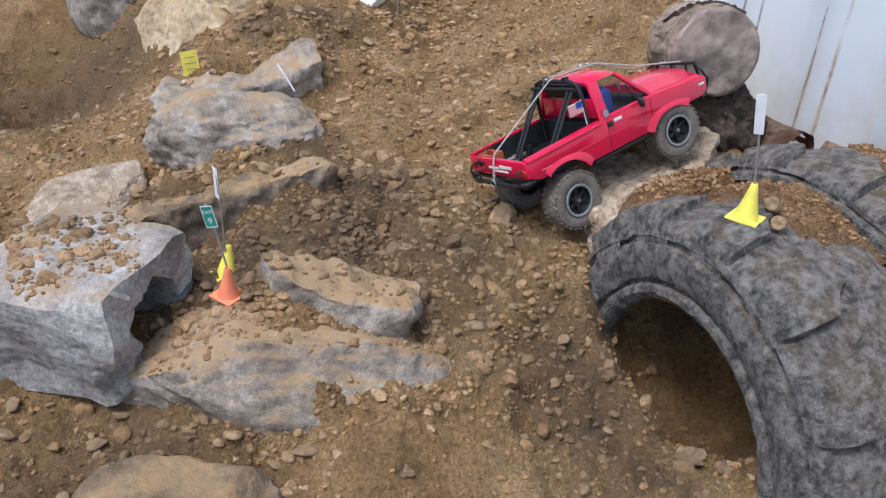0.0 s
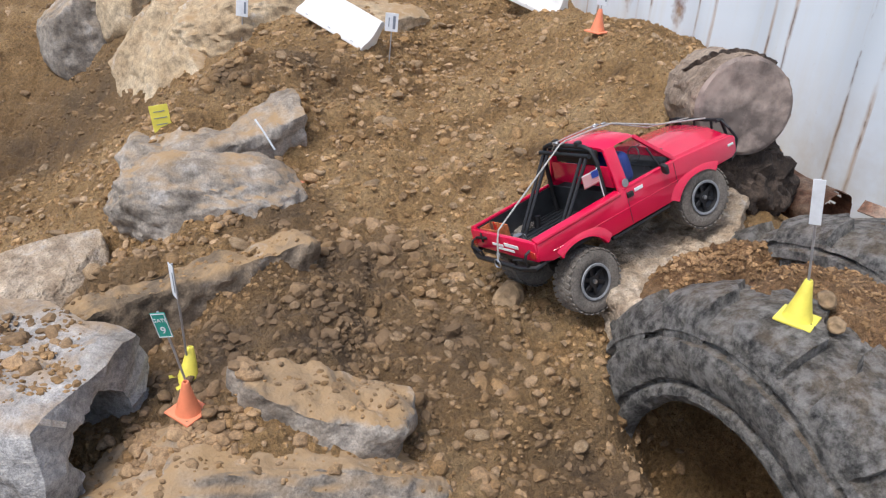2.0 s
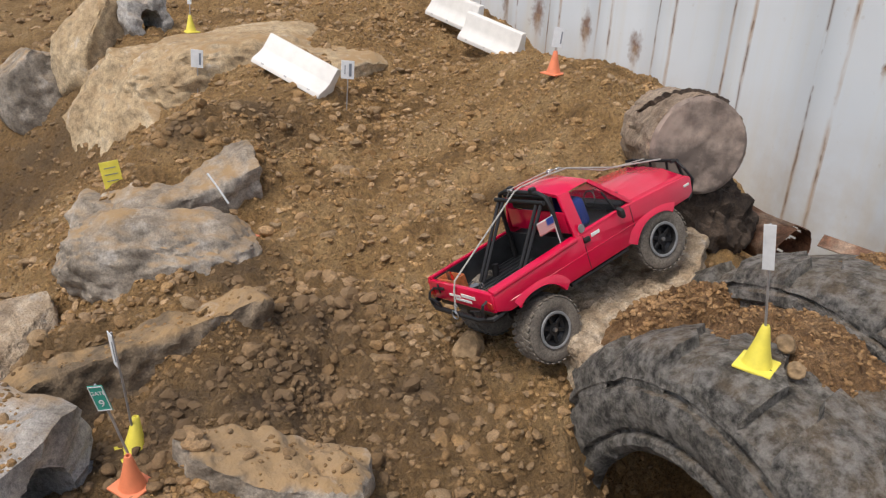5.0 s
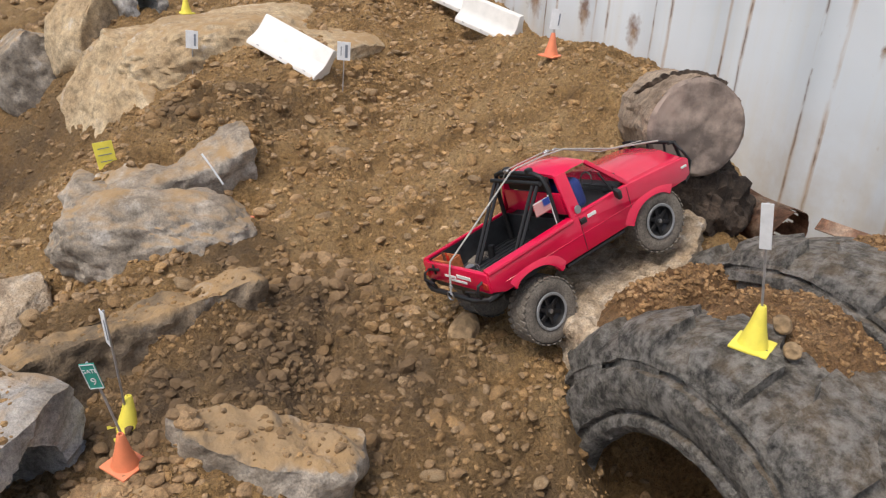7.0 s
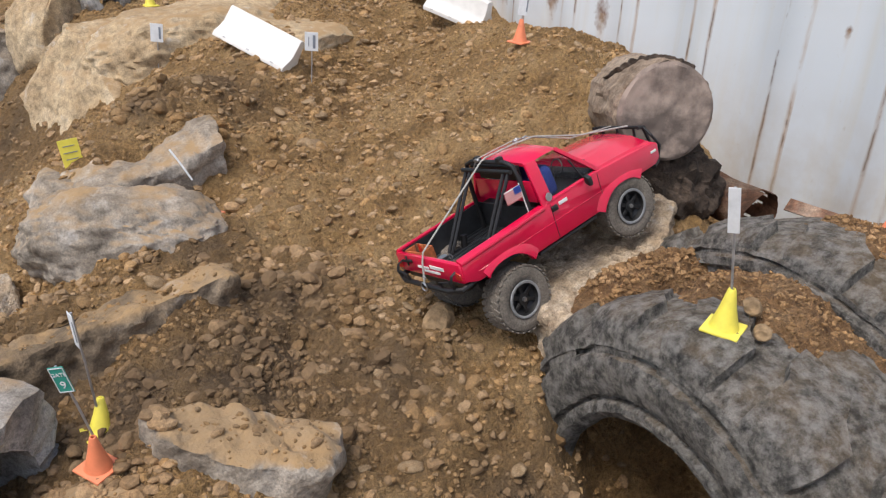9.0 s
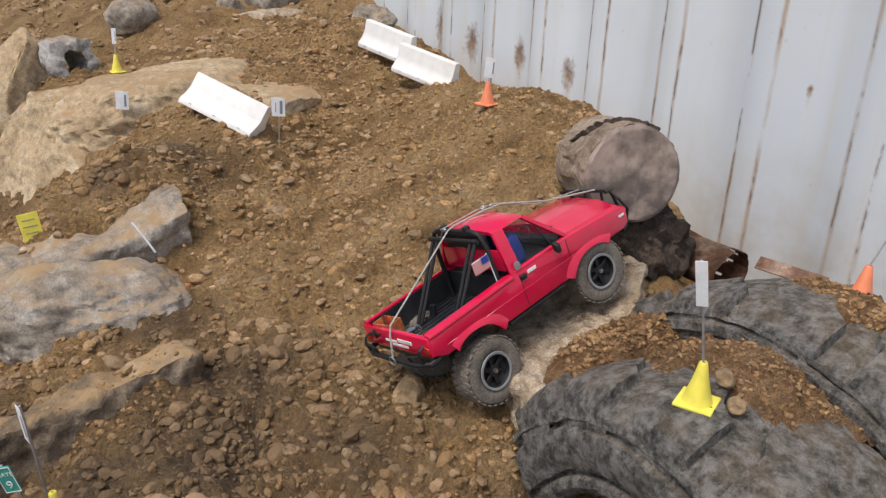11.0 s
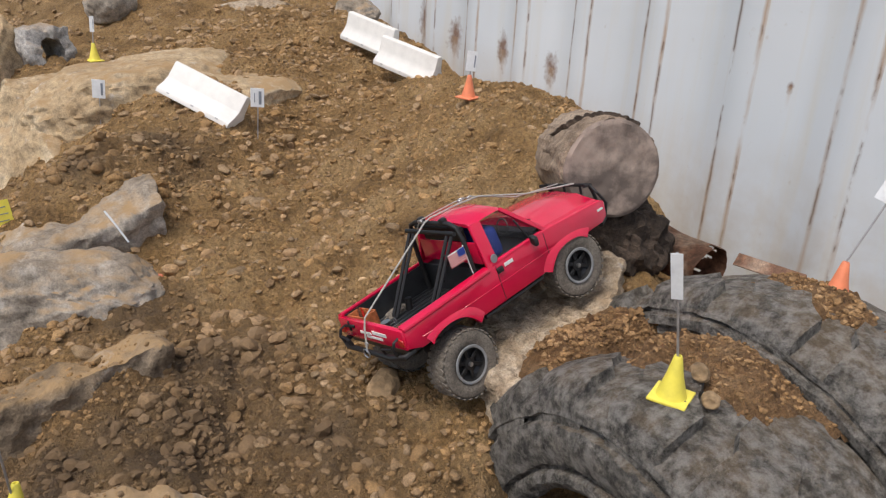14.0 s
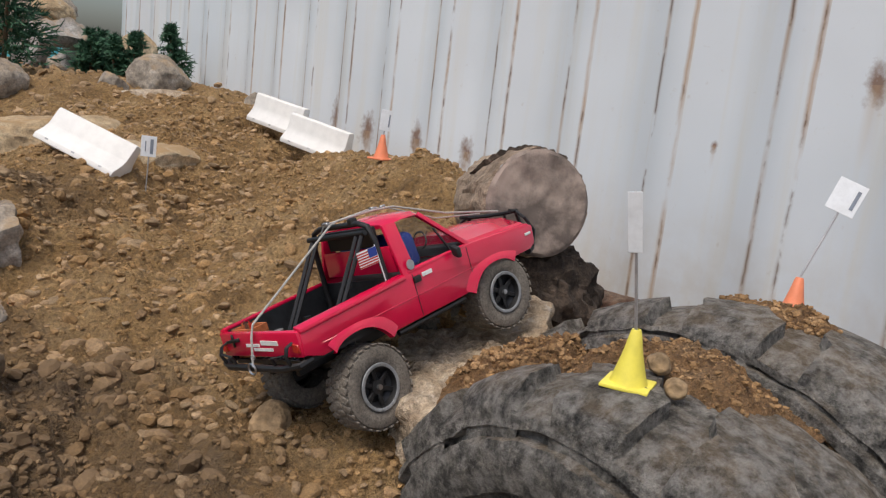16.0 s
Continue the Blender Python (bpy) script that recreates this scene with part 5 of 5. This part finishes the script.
def gravel(name, n, size, area, material, label, seed, sub, even=0.0, height=ground_z, sunk=0.12):
    """Countless crumbs strewn over the ground as one mesh."""
    rnd = random.Random(seed)
    forms = []
    for k in range(8):
        b = rock_mesh(200 + k + seed, (1.1, rnd.uniform(0.7, 0.98), rnd.uniform(0.5, 0.8)), 9, 0.10, sub, None, 0.6)
        b.verts.ensure_lookup_table()
        forms.append((np.array([v.co[:] for v in b.verts]), np.array([[v.index for v in f.verts] for f in b.faces])))
        b.free()
    vs, fs, base, made = [], [], 0, 0
    while made < n:
        x, y = rnd.uniform(*area[0]), rnd.uniform(*area[1])
        if rnd.random() * 1.1 > strewn(x, y) + even:
            continue
        r = size * (0.45 + 1.1 * rnd.random() ** 2.2)
        v, f = forms[rnd.randrange(8)]
        m = np.array(Euler((rnd.uniform(-0.5, 0.5), rnd.uniform(-0.5, 0.5), rnd.uniform(0, 6.3))).to_matrix())
        vs.append(v @ m.T * r + np.array((x, y, height(x, y) - r * sunk)))
        fs.append(f + base)
        base += len(v)
        made += 1
    vs, fs = np.concatenate(vs), np.concatenate(fs)
    me = bpy.data.meshes.new(name)
    me.from_pydata(vs.tolist(), [], fs.tolist())
    me.materials.append(material)
    tagged(new(name, me), label, "gravel", kind="stuff")


def islands(m):
    """Gives each crumb of a joined mesh its own tone."""
    t = m.node_tree
    b = t.nodes["Principled BSDF"]
    link = b.inputs["Base Color"].links[0]
    r = t.nodes.new("ShaderNodeNewGeometry").outputs["Random Per Island"]
    c = mix(t, 0.85, link.from_socket, ramp_of(t, r, [(0, (0.76, 0.75, 0.74)), (0.6, (1.0, 1.0, 1.0)), (1, (1.35, 1.37, 1.40))]), "MULTIPLY")
    t.links.new(c, b.inputs["Base Color"])
    return m


GRAVEL = islands(earthy("gravel_stone", (0.205, 0.132, 0.064), (0.30, 0.198, 0.105), (0.40, 0.285, 0.172), 20.0, 220.0, 0.95, 0.001))
CRUMB = islands(earthy("soil_crumbs", (0.18, 0.103, 0.038), (0.30, 0.18, 0.075), (0.40, 0.26, 0.125), 20.0, 260.0, 0.95, 0.001))
ROUNDED = islands(earthy("rounded_pebbles", (0.225, 0.142, 0.07), (0.33, 0.212, 0.108), (0.42, 0.29, 0.165), 9.0, 160.0, 0.9, 0.001))
TCRUMB = islands(earthy("turned_crumbs", (0.15, 0.083, 0.033), (0.25, 0.147, 0.064), (0.35, 0.225, 0.117), 20.0, 260.0, 0.95, 0.001))
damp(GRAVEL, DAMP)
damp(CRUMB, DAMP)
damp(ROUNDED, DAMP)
gravel("gravel", 4600, 0.0082, ((-0.2, 1.95), (0.9, 3.9)), GRAVEL, "small tan stones strewn over the soil", 1, 2)
gravel("gravel", 950, 0.0125, ((0.3, 1.9), (1.0, 3.4)), ROUNDED, "rounded brown pebbles bedded in the soil", 12, 2, 0.05, ground_z, 0.3)
gravel("soil_crumbs", 13000, 0.0058, ((-0.2, 1.95), (0.9, 3.6)), CRUMB, "crumbled brown clods over the soil", 2, 1, 0.3)
gravel("gravel", 1500, 0.018, ((0.0, 1.95), (3.5, 6.0)), GRAVEL, "stones strewn over the far mound", 3, 1, 0.4)
gravel("soil_clods", 1500, 0.0125, ((-0.2, 1.95), (1.1, 3.6)), CRUMB, "larger clods of brown soil", 6, 2, 0.2)
gravel("soil_crumbs", 800, 0.0048, ((1.19, 1.375), (1.02, 1.34)), TCRUMB, "crumbs on the soil over the buried tyre", 4, 1, 1.0, HEAP_A)
gravel("soil_crumbs", 420, 0.0055, ((1.50, 1.63), (1.12, 1.30)), TCRUMB, "crumbs on the soil over the large tyre", 5, 1, 1.0, HEAP_B)
gravel("soil_crumbs", 600, 0.0065, ((1.17, 1.45), (1.37, 1.47)), TCRUMB, "crumbs on the soil beside the slab", 7, 1, 1.0, HEAP_C)


def tops(*stones):
    """The height of the level tops of stones, or of the ground beside them."""
    trees = []
    for ob in stones:
        m = ob.matrix_basis
        trees.append(BVHTree.FromPolygons([m @ v.co for v in ob.data.vertices], [p.vertices[:] for p in ob.data.polygons]))

    def height(x, y):
        z = ground_z(x, y)
        for tree in trees:
            at, normal, _, _ = tree.ray_cast(Vector((x, y, 2.0)), Vector((0, 0, -1)))
            if at is not None and at.z > z and abs(normal.z) > 0.78:
                z = at.z
        return z
    return height


FRONT = tops(FLAT, BROAD, LONG)
gravel("soil_crumbs", 900, 0.0052, ((0.22, 0.74), (1.18, 1.82)), CRUMB, "soil crumbs lying on the flat rocks", 8, 1, 1.0, FRONT)
gravel("gravel", 260, 0.0085, ((0.24, 0.74), (1.18, 1.52)), GRAVEL, "small stones lying on the flat rocks", 9, 2, 1.0, FRONT)
BLOCKTOP = tops(BLOCK)
gravel("soil_crumbs", 420, 0.006, ((0.04, 0.24), (1.42, 1.64)), CRUMB, "soil crumbs lying on the concrete block", 13, 1, 1.0, BLOCKTOP)
gravel("gravel", 70, 0.0125, ((0.04, 0.22), (1.44, 1.64)), ROUNDED, "small stones lying on the concrete block", 14, 2, 1.0, BLOCKTOP)
gravel("gravel", 150, 0.0115, ((0.28, 0.46), (1.35, 1.50)), ROUNDED, "rounded pebbles gathered round the marker cones", 15, 2, 1.0, FRONT)
gravel("gravel", 46, 0.0135, ((0.58, 0.72), (1.54, 1.66)), ROUNDED, "cluster of rounded pebbles in the damp hollow", 16, 2, 1.0)
gravel("gravel", 40, 0.0145, ((0.70, 0.84), (1.74, 1.90)), ROUNDED, "cluster of rounded pebbles on the slope", 17, 2, 1.0)
